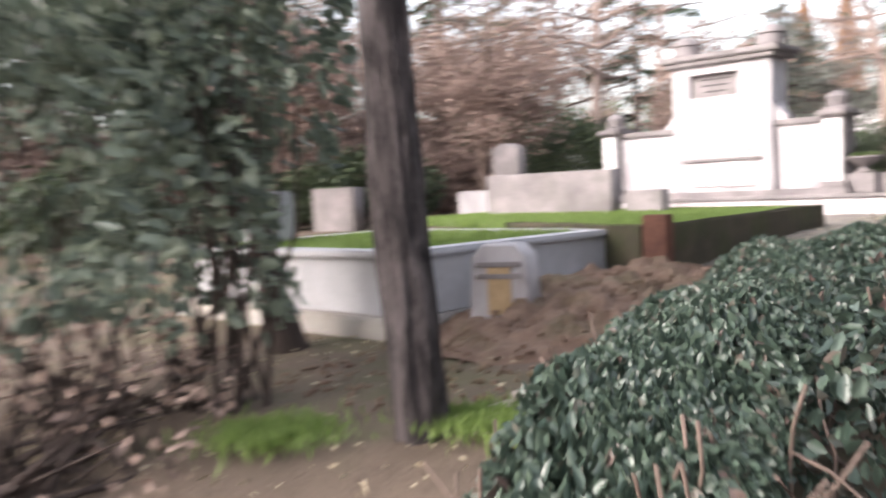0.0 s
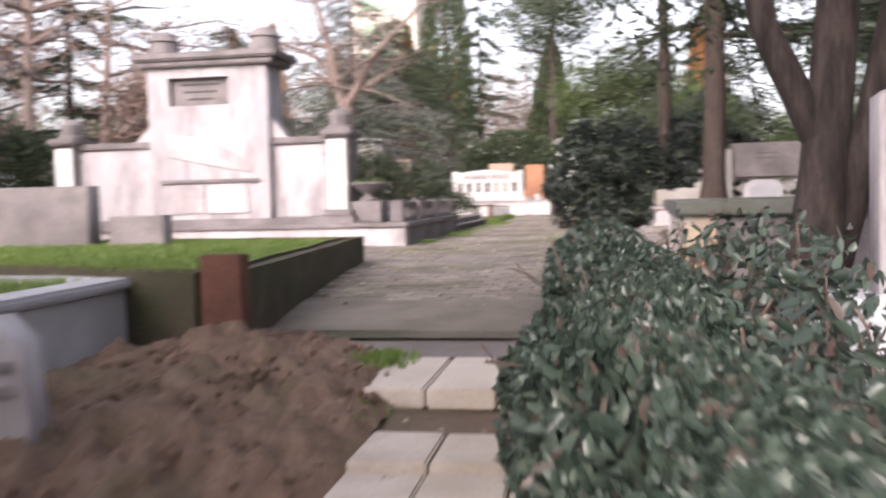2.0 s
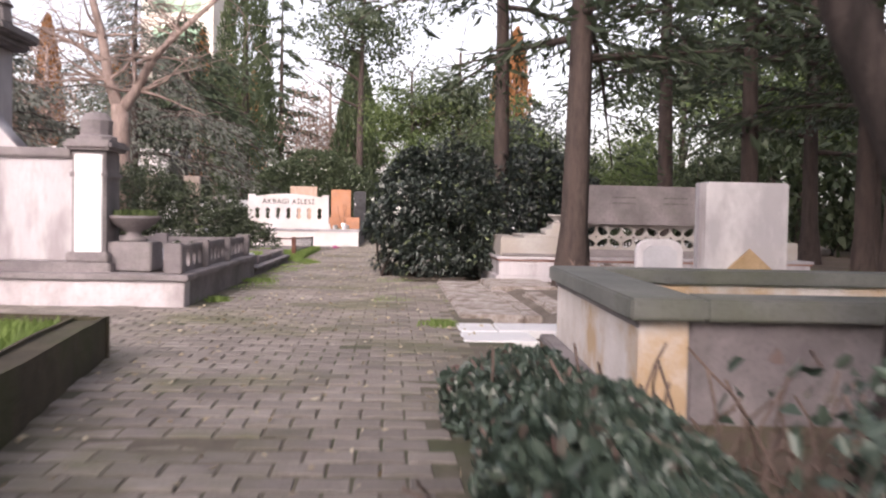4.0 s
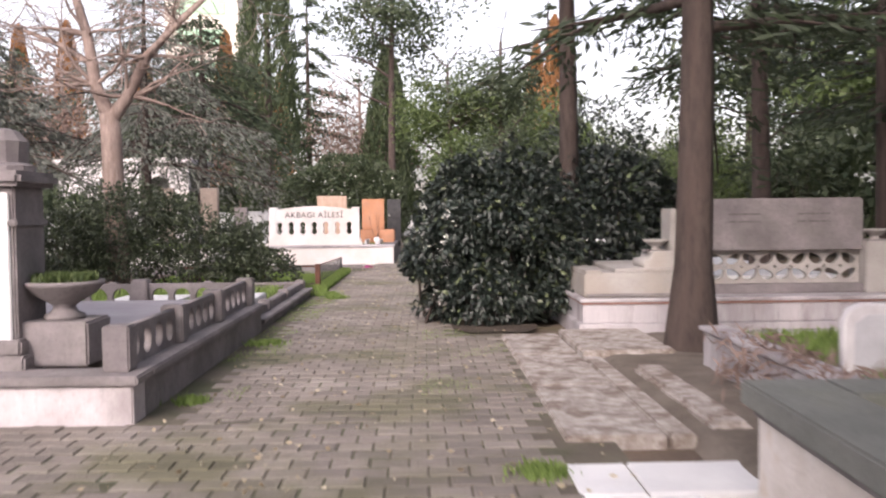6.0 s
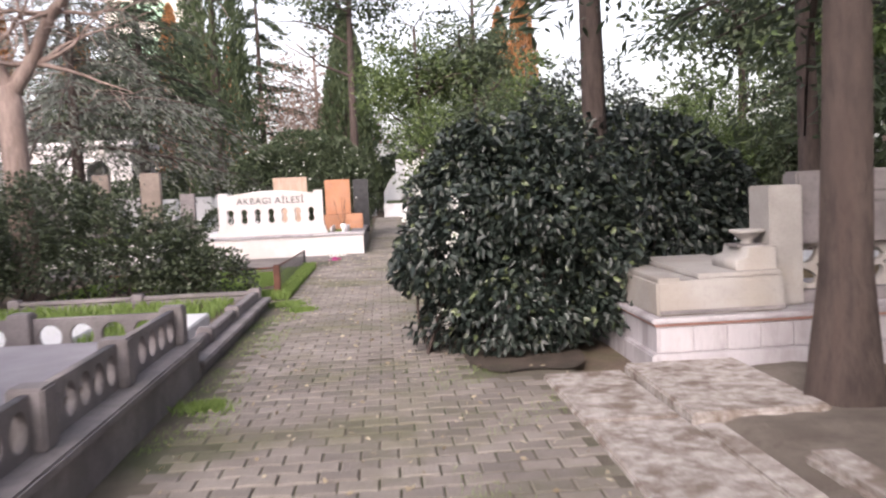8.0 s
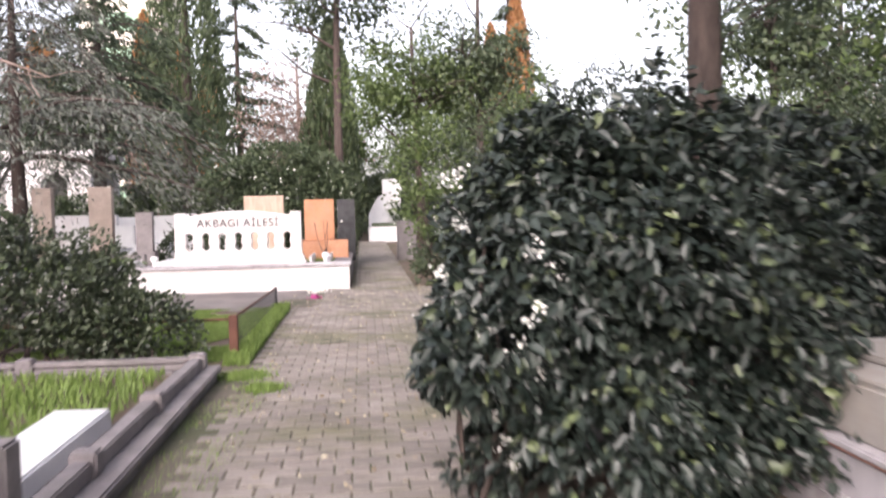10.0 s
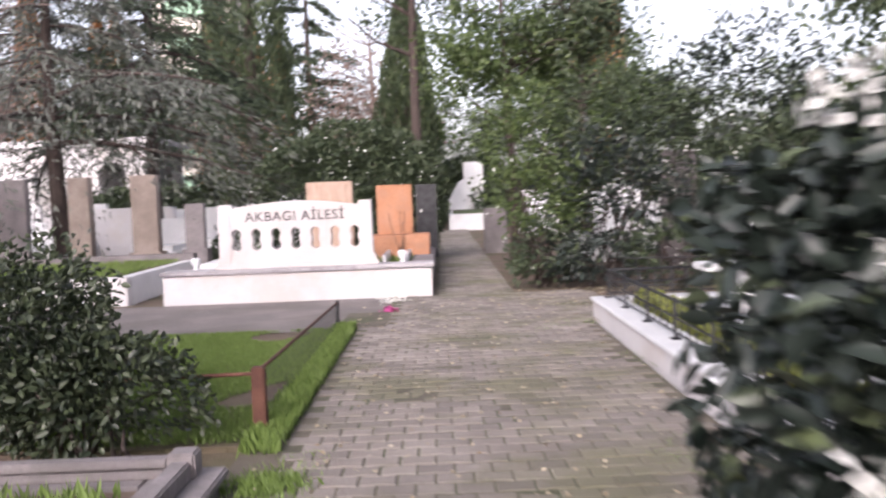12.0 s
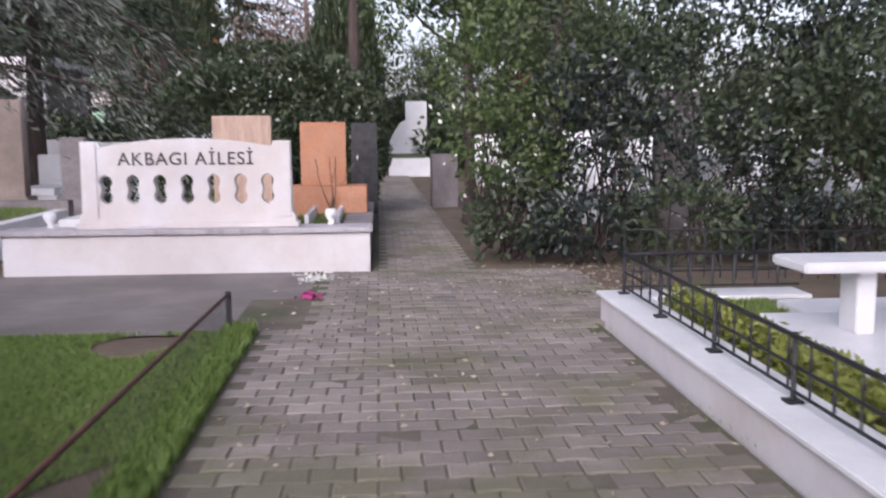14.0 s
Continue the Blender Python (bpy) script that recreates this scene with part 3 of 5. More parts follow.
# low stone on the mound, with clipped corners
st = thing("grave_marker", (-0.74, 1.1, -0.2), "stained white stone marker with clipped top corners", "headstone")
TURN_M = Matrix.Translation((-0.76, 1.1, 0)) @ Matrix.Rotation(radians(24), 4, "Z") @ Matrix.Translation((0.74, -1.1, 0))


def turned(b):
    b.transform(TURN_M)
    return b


part("block", turned(plate([(-0.95, -0.3), (-0.53, -0.3), (-0.56, 0.18), (-0.63, 0.26), (-0.85, 0.26), (-0.92, 0.18)], [], 0.3, 1.02, 0.015)), OLDWHITE, st)
part("niche", turned(plate([(-0.82, -0.2), (-0.66, -0.2), (-0.66, 0.13), (-0.82, 0.13)], [], 0.02, 1.008, 0.004)), OCHRE, st, "rust-stained front panel")
for z in (0.04, 0.12):
    part("band", turned(box(-0.9, -0.58, 1.0, 1.02, z, z + 0.035, 0.004)), GREY, st)

# mossy curb with rusted post
curb = thing("mossy_curb", (-0.9, 4.9, -0.1), "dark mossy stone curb round a bright grass plot", "curb")


def beam(p, q, w, z0, z1, bevel=0.02):
    p, q = Vector((p[0], p[1], 0)), Vector((q[0], q[1], 0))
    ln = (q - p).length
    n = max(2, int(ln / 0.35))
    b = box(0, ln, -w / 2, w / 2, 0, 1, 0)
    bmesh.ops.subdivide_edges(b, edges=[e for e in b.edges if abs(e.verts[0].co.x - e.verts[1].co.x) > ln / 2], cuts=n)
    a = math.atan2(q.y - p.y, q.x - p.x)
    b.transform(Matrix.Translation(p) @ Matrix.Rotation(a, 4, "Z"))
    for v in b.verts:
        v.co.z = z1 if v.co.z > 0.5 else G(v.co.y) + z0
        v.co += Vector((noise.noise(v.co * 3), noise.noise(v.co * 3 + Vector((5, 0, 0))), noise.noise(v.co * 2))) * 0.008
    bmesh.ops.bevel(b, geom=[e for e in b.edges if len(e.link_faces) == 2 and e.calc_face_angle() > 0.8], offset=bevel, segments=2, affect="EDGES")
    return b


part("side", beam((-0.66, 2.95), (-1.08, 6.95), 0.2, -0.15, 0.265), MOSSCURB, curb)
part("front", beam((-0.75, 2.95), (-2.9, 3.75), 0.2, -0.15, 0.265), MOSSCURB, curb)
part("back", beam((-1.15, 6.95), (-6.4, 7.6), 0.2, -0.15, 0.26), MOSSCURB, curb)
rp = thing("rusted_post", (-0.6, 2.84, G(2.8)), "square rusted brown iron post at the curb corner", "post")
part("post", box(-0.72, -0.5, 2.78, 2.9, G(2.8) - 0.1, 0.38, 0.008), RUST, rp)
b = bmesh.new()
f = [b.verts.new((x, y, z)) for x, y, z in ((-0.72, 3.02, 0.17), (-1.1, 6.9, 0.19), (-6.3, 7.5, 0.19), (-6.3, 5.0, 0.17), (-2.9, 3.82, 0.17))]
b.faces.new(f)
solid("lawn", b, SOIL, "soil of the bright grass plot", "ground", "structure")
rng = np.random.default_rng(11)
p = np.stack([rng.uniform(-6.2, -0.8, 30000), rng.uniform(3.1, 7.4, 30000), np.full(30000, 0.235)], 1)
p = p[(p[:, 1] > 2.95 - 0.42 * (p[:, 0] + 0.85)) & (p[:, 0] < -0.8 - 0.105 * (p[:, 1] - 2.95)) & (p[:, 1] < 6.85 - 0.12 * (p[:, 0] + 1.1))]
tagged(new("lawn_grass", leaves(p, 0.13, 0.022, L_GRASS, np.tile([0, 0, 1.0], (len(p), 1)), 0.4)), "bright green grass in the curbed plot", "grass", kind="stuff")


def slab_stone(name, x0, x1, y, z0, z1, thick, material, label, top=0.0, plinth=0.0):
    t = thing(name, ((x0 + x1) / 2, y, z0), label, "headstone")
    n = 8
    prof = [(x0 + (x1 - x0) * i / n, z1 + top * math.sin(math.pi * i / n)) for i in range(n + 1)]
    part("stone", plate([(x1, z0), *prof[::-1], (x0, z0)], [], thick, y, 0.012), material, t)
    if plinth:
        part("plinth", box(x0 - 0.08, x1 + 0.08, y - 0.08, y + thick + 0.08, z0 - 0.1, z0 + plinth, 0.015), material, t)
    return t


slab_stone("headstone", -5.6, -3.45, 6.3, 0.0, 0.82, 0.22, GREY, "wide weathered grey headstone in the grass plot")
slab_stone("headstone", -3.22, -2.7, 6.3, 0.0, 0.53, 0.18, GREY, "small square grey headstone in the grass plot")
slab_stone("headstone", -7.0, -6.45, 8.0, -0.02, 1.3, 0.2, GREY, "tall narrow grey headstone under bare trees", 0.08)
slab_stone("headstone", -10.8, -9.6, 7.0, -0.02, 0.78, 0.25, GREY, "broad grey headstone among dry brush")
slab_stone("headstone", -9.3, -8.5, 9.5, -0.02, 0.6, 0.25, OLDWHITE, "pale low headstone among dry brush")
slab_stone("headstone", -12.9, -12.1, 10.5, -0.02, 0.7, 0.25, OLDWHITE, "pale low headstone by the brush")
slab_stone("low_wall", -14.2, -9.6, 19.5, -0.02, 1.55, 0.3, WHITEWASH, "whitewashed low cemetery wall")

# ---- family monument ----
mo = thing("monument", (-4.1, 10.6, 0.3), "large weathered white marble family monument with stepped wings", "monument")
part("step", box(-6.4, -1.95, 10.22, 11.0, 0.29, 0.42, 0.015), GREY, mo, "stained grey base step")
part("wing", box(-6.1, -4.86, 10.42, 10.8, 0.42, 1.42, 0.012), OLDWHITE, mo)
part("wing", box(-3.14, -2.36, 10.42, 10.8, 0.42, 1.42, 0.012), OLDWHITE, mo)
part("wing_cap", box(-6.1, -4.8, 10.37, 10.85, 1.42, 1.52, 0.02), GREY, mo)
part("wing_cap", box(-3.2, -2.36, 10.37, 10.85, 1.42, 1.52, 0.02), GREY, mo)
part("tower", plate([(-4.86, 0.42), (-3.14, 0.42), (-3.14, 2.52), (-4.86, 2.52)], [[(-4.57, 1.98), (-3.68, 1.98), (-3.68, 2.38), (-4.57, 2.38)]], 0.16, 10.3, 0.01), OLDWHITE, mo)
part("tower_core", box(-4.84, -3.16, 10.46, 10.95, 0.42, 2.52, 0.01), OLDWHITE, mo)
part("plaque", box(-4.55, -3.7, 10.4, 10.458, 2.0, 2.36, 0.004), GREY, mo, "recessed grey inscription plaque")
for i in range(3):
    part("inscription_bar", box(-4.42 + 0.05 * i, -3.84 - 0.05 * i, 10.392, 10.4, 2.27 - 0.1 * i, 2.3 - 0.1 * i, 0), LETTER, mo)
part("shoulder", plate([(-5.12, 1.52), (-4.86, 1.52), (-4.86, 1.8), (-4.95, 1.68)], [], 0.3, 10.4, 0.01), OLDWHITE, mo)
part("shoulder", plate([(-2.9, 1.52), (-3.05, 1.68), (-3.14, 1.8), (-3.14, 1.52)], [], 0.3, 10.4, 0.01), OLDWHITE, mo)
part("cornice", box(-4.98, -3.02, 10.2, 11.05, 2.52, 2.6, 0.02), GREY, mo)
part("cornice", box(-5.06, -2.94, 10.14, 11.1, 2.6, 2.7, 0.025), GREY, mo)
for x in (-4.75, -3.25):
    part("finial", lathe([(0.2, 0), (0.22, 0.05), (0.2, 0.2), (0.23, 0.22), (0.16, 0.32), (0.06, 0.36)], (x, 10.6, 2.7), 12), GREY, mo)
for x0, x1 in ((-4.55, -4.08), (-4.02, -3.45)):
    part("lower_panel", box(x0, x1, 10.27, 10.3, 0.5, 0.9, 0.008), GREYWHITE, mo)
part("lower_band", box(-4.72, -3.28, 10.255, 10.3, 0.92, 0.97, 0.008), GREY, mo)
part("relief_band", plate([(-4.6, 1.3), (-3.4, 1.05), (-3.4, 1.2), (-4.0, 1.5), (-4.6, 1.6)], [], 0.03, 10.28, 0.01), GREYWHITE, mo, "faded carved drapery")
for x0, nm in ((-6.36, "pier"), (-2.36, "pier")):
    pier = part(nm, box(x0 + 0.02, x0 + 0.34, 10.3, 10.75, 0.42, 1.5, 0.012), GREY, mo, "grey end pier with white front panel")
    part("front_panel", box(x0 + 0.05, x0 + 0.31, 10.275, 10.3, 0.5, 1.46, 0.008), MARBLE, pier)
    part("foot", box(x0 - 0.02, x0 + 0.38, 10.24, 10.8, 0.42, 0.52, 0.015), GREY, pier)
    part("collar", box(x0, x0 + 0.36, 10.28, 10.77, 1.24, 1.29, 0.01), GREY, pier)
    part("capital", box(x0 - 0.05, x0 + 0.41, 10.22, 10.85, 1.5, 1.6, 0.03), GREY, pier)
    part("finial", lathe([(0.2, 0), (0.2, 0.04), (0.15, 0.06), (0.16, 0.2), (0.1, 0.27), (0.02, 0.29)], (x0 + 0.18, 10.52, 1.6), 12), GREY, pier)

# ---- balustraded plot beside the path ----
plot = thing("grave_plot", (-3.5, 12, 0), "streaked grey plaster grave terrace with stone balustrades", "grave")
part("front_wall", box(-7.2, -1.2, 10.0, 10.24, -0.15, 0.27, 0.01), GREYWHITE, plot, "streaked white plaster front wall")
part("side_wall", box(-1.46, -1.2, 10.24, 14.35, -0.15, 0.27, 0.01), GREY, plot)
part("coping", box(-7.24, -1.16, 9.96, 10.3, 0.27, 0.33, 0.012), GREY, plot)
part("coping", box(-1.52, -1.16, 10.3, 14.4, 0.27, 0.33, 0.012), GREY, plot)
part("fill", box(-7.1, -1.46, 10.24, 14.3, -0.1, 0.29, 0), SOIL, plot)
part("top_slab", box(-3.9, -1.62, 11.15, 13.95, 0.29, 0.42, 0.015), PURPLE, plot, "smooth violet-grey grave slab")
part("side_wall_low", box(-1.46, -1.2, 14.4, 18.55, -0.15, 0.1, 0.01), GREY, plot)
part("coping_low", box(-1.52, -1.16, 14.4, 18.6, 0.1, 0.15, 0.012), GREY, plot)
part("end_wall", box(-4.6, -1.52, 18.3, 18.55, -0.1, 0.15, 0.01), GREY, plot)
part("fill_low", box(-4.6, -1.46, 14.4, 18.3, -0.1, 0.13, 0), SOIL, plot)


def post(x, y, z0, z1, w=0.17):
    t = box(x - w / 2, x + w / 2, y - w / 2, y + w / 2, z0, z1, 0.012)
    part("post", t, GREY, plot)


def balustrade(p, q, z0, z1):
    """A panel with round openings between two posts."""
    ln = (Vector(q) - Vector(p)).length
    n = max(3, int(ln / 0.22))
    zc, r = (z0 + z1) / 2, 0.36 * (z1 - z0)
    b = plate([(0, z0), (ln, z0), (ln, z1), (0, z1)], [oval(ln * (i + 0.5) / n, zc, min(0.4 * ln / n, 0.1), r) for i in range(n)], 0.05, -0.025, 0.006)
    b.transform(Matrix.Translation((p[0], p[1], 0)) @ Matrix.Rotation(math.atan2(q[1] - p[1], q[0] - p[0]), 4, "Z"))
    part("balustrade", b, GREY, plot)


ys = (10.2, 11.45, 12.75, 14.2)
for y in ys:
    post(-1.34, y, 0.33, 0.62)
for y0, y1 in zip(ys, ys[1:]):
    balustrade((-1.34, y0 + 0.085), (-1.34, y1 - 0.085), 0.33, 0.59)
for x in (-2.45, -3.6, -4.8):
    post(x, 14.2, 0.29, 0.62)
for x0, x1 in ((-1.43, -2.36), (-2.54, -3.5), (-3.7, -4.7)):
    balustrade((x0, 14.2), (x1, 14.2), 0.3, 0.57)
for y in (15.35, 16.8, 18.45):
    post(-1.34, y, 0.15, 0.28, 0.14)
for y0, y1 in ((14.3, 15.28), (15.42, 16.73), (16.87, 18.38)):
    part("rail", box(-1.39, -1.29, y0, y1, 0.15, 0.245, 0.01), GREY, plot)
for x in (-2.75, -4.2):
    post(x, 18.45, 0.15, 0.28, 0.14)
for x0, x1 in ((-2.68, -1.41), (-4.13, -2.82)):
    for z in (0.15, 0.205):
        part("rail", box(x0, x1, 18.4, 18.5, z, z + 0.045, 0.01), GREY, plot)
part("bed_slab", box(-1.85, -1.5, 14.8, 16.4, 0.13, 0.27, 0.012), MARBLE, plot, "pale marble grave slab")
part("bed_slab", box(-3.4, -2.5, 14.8, 16.6, 0.13, 0.24, 0.012), MARBLE, plot, "pale marble grave slab")
grass("bed_weeds", -4.4, -1.55, 14.5, 18.2, 0.13, 5200, "green weeds in the grave beds", 0.13)
pd = thing("pedestal", (-1.83, 10.58, 0.33), "square grey stone pedestal on the terrace corner", "pedestal")
part("block", box(-2.06, -1.6, 10.36, 10.8, 0.33, 0.62, 0.014), GREY, pd)
urn = thing("stone_urn", (-1.83, 10.58, 0.62), "wide weathered stone urn planted with grass", "urn")
part("bowl", lathe([(0.13, 0), (0.13, 0.03), (0.085, 0.05), (0.07, 0.085), (0.1, 0.11), (0.2, 0.17), (0.245, 0.22), (0.262, 0.235), (0.262, 0.255), (0.225, 0.255), (0.2, 0.225)], (-1.83, 10.58, 0.62), 32), GREY, urn, smooth=True)
rng = np.random.default_rng(4)
a, q = rng.uniform(0, 6.28, 900), 0.215 * rng.random(900) ** 0.5
p = np.stack([-1.83 + q * np.cos(a), 10.58 + q * np.sin(a), np.full(900, 0.885)], 1)
mesh_part("grass_clump", leaves(p, 0.1, 0.018, L_LIGHT, np.tile([0, 0, 1.0], (900, 1)), 0.5), urn)

# ---- grave with dark coping and flaking walls ----
gb = thing("walled_grave", (3.3, 6.3, 0), "walled grave with dark grey coping and flaking ochre plaster", "grave")
GM = Matrix.Translation((1.85, 5.57, 0)) @ Matrix.Rotation(radians(-2.2), 4, "Z")


def gpart(nm, bb, m, bev=0.012, label=""):
    b = box(*bb, bev)
    b.transform(GM)
    part(nm, b, m, gb, label)


gpart("side_wall", (0.06, 0.3, 0.08, 2.74, -0.2, 0.46), FLAKED)
gpart("near_wall", (0.3, 3.4, 0.08, 0.32, -0.2, 0.46), GREY, label="dark stained near wall")
gpart("far_wall", (0.3, 3.4, 2.5, 2.74, -0.2, 0.46), FLAKED)
gpart("end_wall", (3.16, 3.4, 0.32, 2.5, -0.2, 0.46), FLAKED)
gpart("footing", (-0.06, 0.06, 0.0, 2.83, -0.2, 0.03), GREY)
gpart("string_course", (0.045, 0.06, 0.08, 2.74, 0.42, 0.445), GREY, 0.003)
for bb in ((0, 0.36, 0, 2.8), (0.36, 3.46, 0, 0.36), (0.36, 3.46, 2.46, 2.8), (3.1, 3.46, 0.36, 2.46)):
    gpart("coping", (*bb, 0.46, 0.567), DARKCAP, 0.012)
gpart("soil", (0.3, 3.16, 0.32, 2.5, -0.1, 0.24), SOIL, 0)
grass("grave_weeds", 2.35, 4.8, 6.0, 7.95, 0.24, 5000, "green weeds inside the walled grave", 0.14)

ms = thing("marble_slab", (1.6, 8.4, 0), "cracked white marble paving slab beside the path", "slab")
for i, (x0, x1, y0, y1) in enumerate(((1.27, 1.82, 7.9, 8.44), (1.28, 1.58, 8.452, 8.95), (1.59, 2.2, 8.452, 8.95))):
    part("piece", box(x0, x1, y0, y1, -0.05, 0.036 + 0.004 * i, 0.008), MARBLE, ms)
for y0, y1 in ((9.42, 10.9), (10.92, 12.3), (12.32, 13.64)):
    t = thing("stone_slab", (1.74, (y0 + y1) / 2, 0), "mottled weathered stone slab lying beside the path", "slab", "slabs beside the path")
    part("block", box(1.36, 1.93, y0, y1, -0.06, 0.06, 0.014), SLABSTONE, t)
    part("narrow_block", box(1.94, 2.1, y0, min(y1, 12.15), -0.06, 0.058, 0.014), SLABSTONE, t) if y0 < 12 else None
t = thing("stone_kerb", (2.32, 10.4, 0), "long worn stone kerb by the slab", "kerb")
part("block", box(2.2, 2.42, 9.45, 11.4, -0.05, 0.115, 0.03), SLABSTONE, t)
solid("soil_bank", sheet([2.06 + 0.08 * i for i in range(16)], [8.5 + 0.15 * i for i in range(34)], lambda x, y: -0.03 + (0.105 + 0.03 * noise.noise((x * 1.9, y * 1.9, 5)) + 0.018 * noise.noise((x * 8, y * 8, 5))) * min(1, (x - 2.06) * 9, (y - 8.5) * 5)), BANK, "bare brown soil between the kerb and the grave bed", "soil", "structure", smooth=True)
t = thing("stone_slab", (2.35, 13.0, 0), "stone step slab before the tomb", "slab")
part("block", box(1.95, 2.76, 12.2, 13.66, -0.05, 0.1, 0.016), SLABSTONE, t)

# ---- stepped tomb with lattice back ----
tb = thing("lattice_tomb", (4.1, 14.2, 0.1), "cream limestone family tomb with stepped benches and a pierced lattice back", "tomb")
part("base", box(2.22, 6.6, 13.72, 15.6, -0.05, 0.34, 0.012), OLDWHITE, tb)
part("footing", box(2.17, 6.65, 13.67, 15.65, -0.05, 0.14, 0.012), OLDWHITE, tb)
for i in range(17):
    part("base_panel", box(2.24 + 0.25 * i, 2.48 + 0.25 * i, 13.705, 13.72, 0.15, 0.33, 0.004), OLDWHITE, tb)
part("red_band", box(2.2, 6.62, 13.7, 15.62, 0.34, 0.36, 0.004), REDLINE, tb)
part("ledge", box(2.18, 6.64, 13.68, 15.64, 0.36, 0.4, 0.01), OLDWHITE, tb)
part("bench", box(2.24, 3.2, 13.76, 15.5, 0.4, 0.66, 0.016), CREAM, tb)
part("bench_band", box(2.26, 3.2, 13.745, 13.76, 0.42, 0.445, 0), GREY, tb)
part("bench_end", box(2.25, 2.42, 13.77, 15.45, 0.66, 0.685, 0.012), CREAM, tb)
part("bench_top", box(2.56, 3.2, 13.8, 15.4, 0.66, 0.7, 0.012), CREAM, tb)
part("riser", plate([(2.9, 0.7), (3.2, 0.7), (3.2, 0.86), (3.0, 0.86), (2.98, 0.79), (2.9, 0.77)], [], 0.5, 13.9, 0.01), CREAM, tb)
part("post", box(3.2, 3.46, 14.0, 14.4, 0.4, 1.32, 0.012), CREAM, tb)
part("post", box(5.3, 5.6, 14.0, 14.4, 0.4, 0.95, 0.012), CREAM, tb)
part("right_bench", box(5.6, 6.5, 13.9, 14.7, 0.4, 0.65, 0.016), CREAM, tb)
part("back_slab", box(3.46, 5.32, 14.1, 14.36, 0.86, 1.42, 0.02), GREY, tb, "grey inscribed back slab")
part("back_moulding", box(3.47, 5.31, 14.07, 14.1, 0.86, 0.9, 0.008), GREY, tb)
for i in range(2):
    for j in range(2):
        part("inscription_bar", box(3.85 + 0.75 * j, 4.2 + 0.75 * j, 14.096, 14.1, 1.24 - 0.08 * i, 1.26 - 0.08 * i, 0), GREYDARK, tb)
part("back_sill", box(3.46, 5.32, 14.05, 14.4, 0.4, 0.5, 0.012), GREY, tb)
holes = []
for i in range(10):
    for j in range(2):
        cx, cz = 3.575 + 0.18 * i, 0.6 + 0.165 * j
        k = 1 if (i + j) % 2 else -1
        holes.append([(cx + 0.078 * math.cos(w) + k * 0.034 * math.sin(w), cz + 0.066 * math.sin(w) * (1 + 0.25 * math.cos(w) * k)) for w in [2 * math.pi * q / 12 for q in range(12)]])
    if i < 9:
        holes.append(oval(3.665 + 0.18 * i, 0.682, 0.024, 0.022, 6))
part("lattice", plate([(3.46, 0.5), (5.32, 0.5), (5.32, 0.86), (3.46, 0.86)], holes, 0.07, 14.18, 0.006), CREAM, tb, "pierced stone lattice of branching leaves")
for x, z in ((3.08, 0.86), (5.46, 0.95)):
    v = thing("stone_vase", (x, 14.15, z), "small stone vase on the tomb post", "vase")
    part("foot", box(x - 0.13, x + 0.11, 14.03, 14.27, z, z + 0.02, 0.006), GREY, v)
    part("bowl", lathe([(0.05, 0.02), (0.05, 0.03), (0.04, 0.045), (0.08, 0.07), (0.11, 0.1), (0.135, 0.11), (0.135, 0.13), (0.1, 0.13)], (x, 14.15, z), 20), CREAM, v, smooth=True)

# ---- stele plot ----
sp = thing("curbed_grave", (4.3, 10.4, 0), "low white curbed grave bed with weeds", "grave")
part("curb", box(2.77, 2.93, 8.95, 11.5, -0.05, 0.36, 0.014), OLDWHITE, sp)
part("curb", box(2.93, 6.2, 11.35, 11.5, -0.05, 0.36, 0.014), OLDWHITE, sp)
part("curb", box(2.93, 6.2, 8.95, 9.1, -0.05, 0.36, 0.014), OLDWHITE, sp)
part("curb_cap", box(2.74, 2.96, 8.92, 11.53, 0.36, 0.395, 0.01), OLDWHITE, sp)
part("soil", box(2.93, 6.2, 9.1, 11.35, -0.05, 0.29, 0), SOIL, sp)
grass("bed_grass", 3.0, 6.1, 9.2, 11.3, 0.29, 5200, "green weeds in the curbed grave bed", 0.14)
dl = leaves(np.stack([np.random.default_rng(3).normal(2.85, 0.12, 900), np.random.default_rng(4).uniform(9.0, 10.9, 900), np.random.default_rng(5).uniform(0.1, 0.46, 900)], 1), 0.16, 0.02, L_TWIGGY, droop=0.5)
tagged(new("dry_creeper", dl), "dry brown creeper hanging over the curb", "plant", kind="stuff")
stl = thing("stele", (4.25, 10.3, 0.29), "tall veined white marble stele with an ochre triangle", "headstone")
part("slab", box(3.86, 4.7, 10.25, 10.42, 0.29, 1.33, 0.014), STELE, stl)
part("triangle", plate([(3.92, 0.31), (4.7, 0.31), (4.3, 0.66)], [], 0.04, 10.208, 0.006), OCHRE, stl, "ochre stone triangle")
part("side", box(3.79, 3.86, 10.27, 10.4, 0.29, 1.32, 0.008), OLDWHITE, stl)
rs = thing("headstone", (3.18, 9.58, 0.29), "small white marble headstone with rounded shoulders", "headstone")
pr = [(2.98, 0.27), (3.39, 0.27), (3.39, 0.66), (3.36, 0.72), (3.29, 0.75), (3.08, 0.75), (3.01, 0.72), (2.98, 0.66)]
part("stone", plate(pr, [], 0.08, 9.54, 0.012), STELE, rs)
part("inset_panel", plate([(3.03, 0.3), (3.34, 0.3), (3.34, 0.65), (3.27, 0.7), (3.1, 0.7), (3.03, 0.65)], [], 0.008, 9.5335, 0.002), DULLSHADE, rs, "greyer sunk face")

# marble tomb beside the hedge
rm = thing("marble_tomb", (3.3, 3.2, G(3)), "white marble tomb with a curved headstone and a low slab", "tomb")
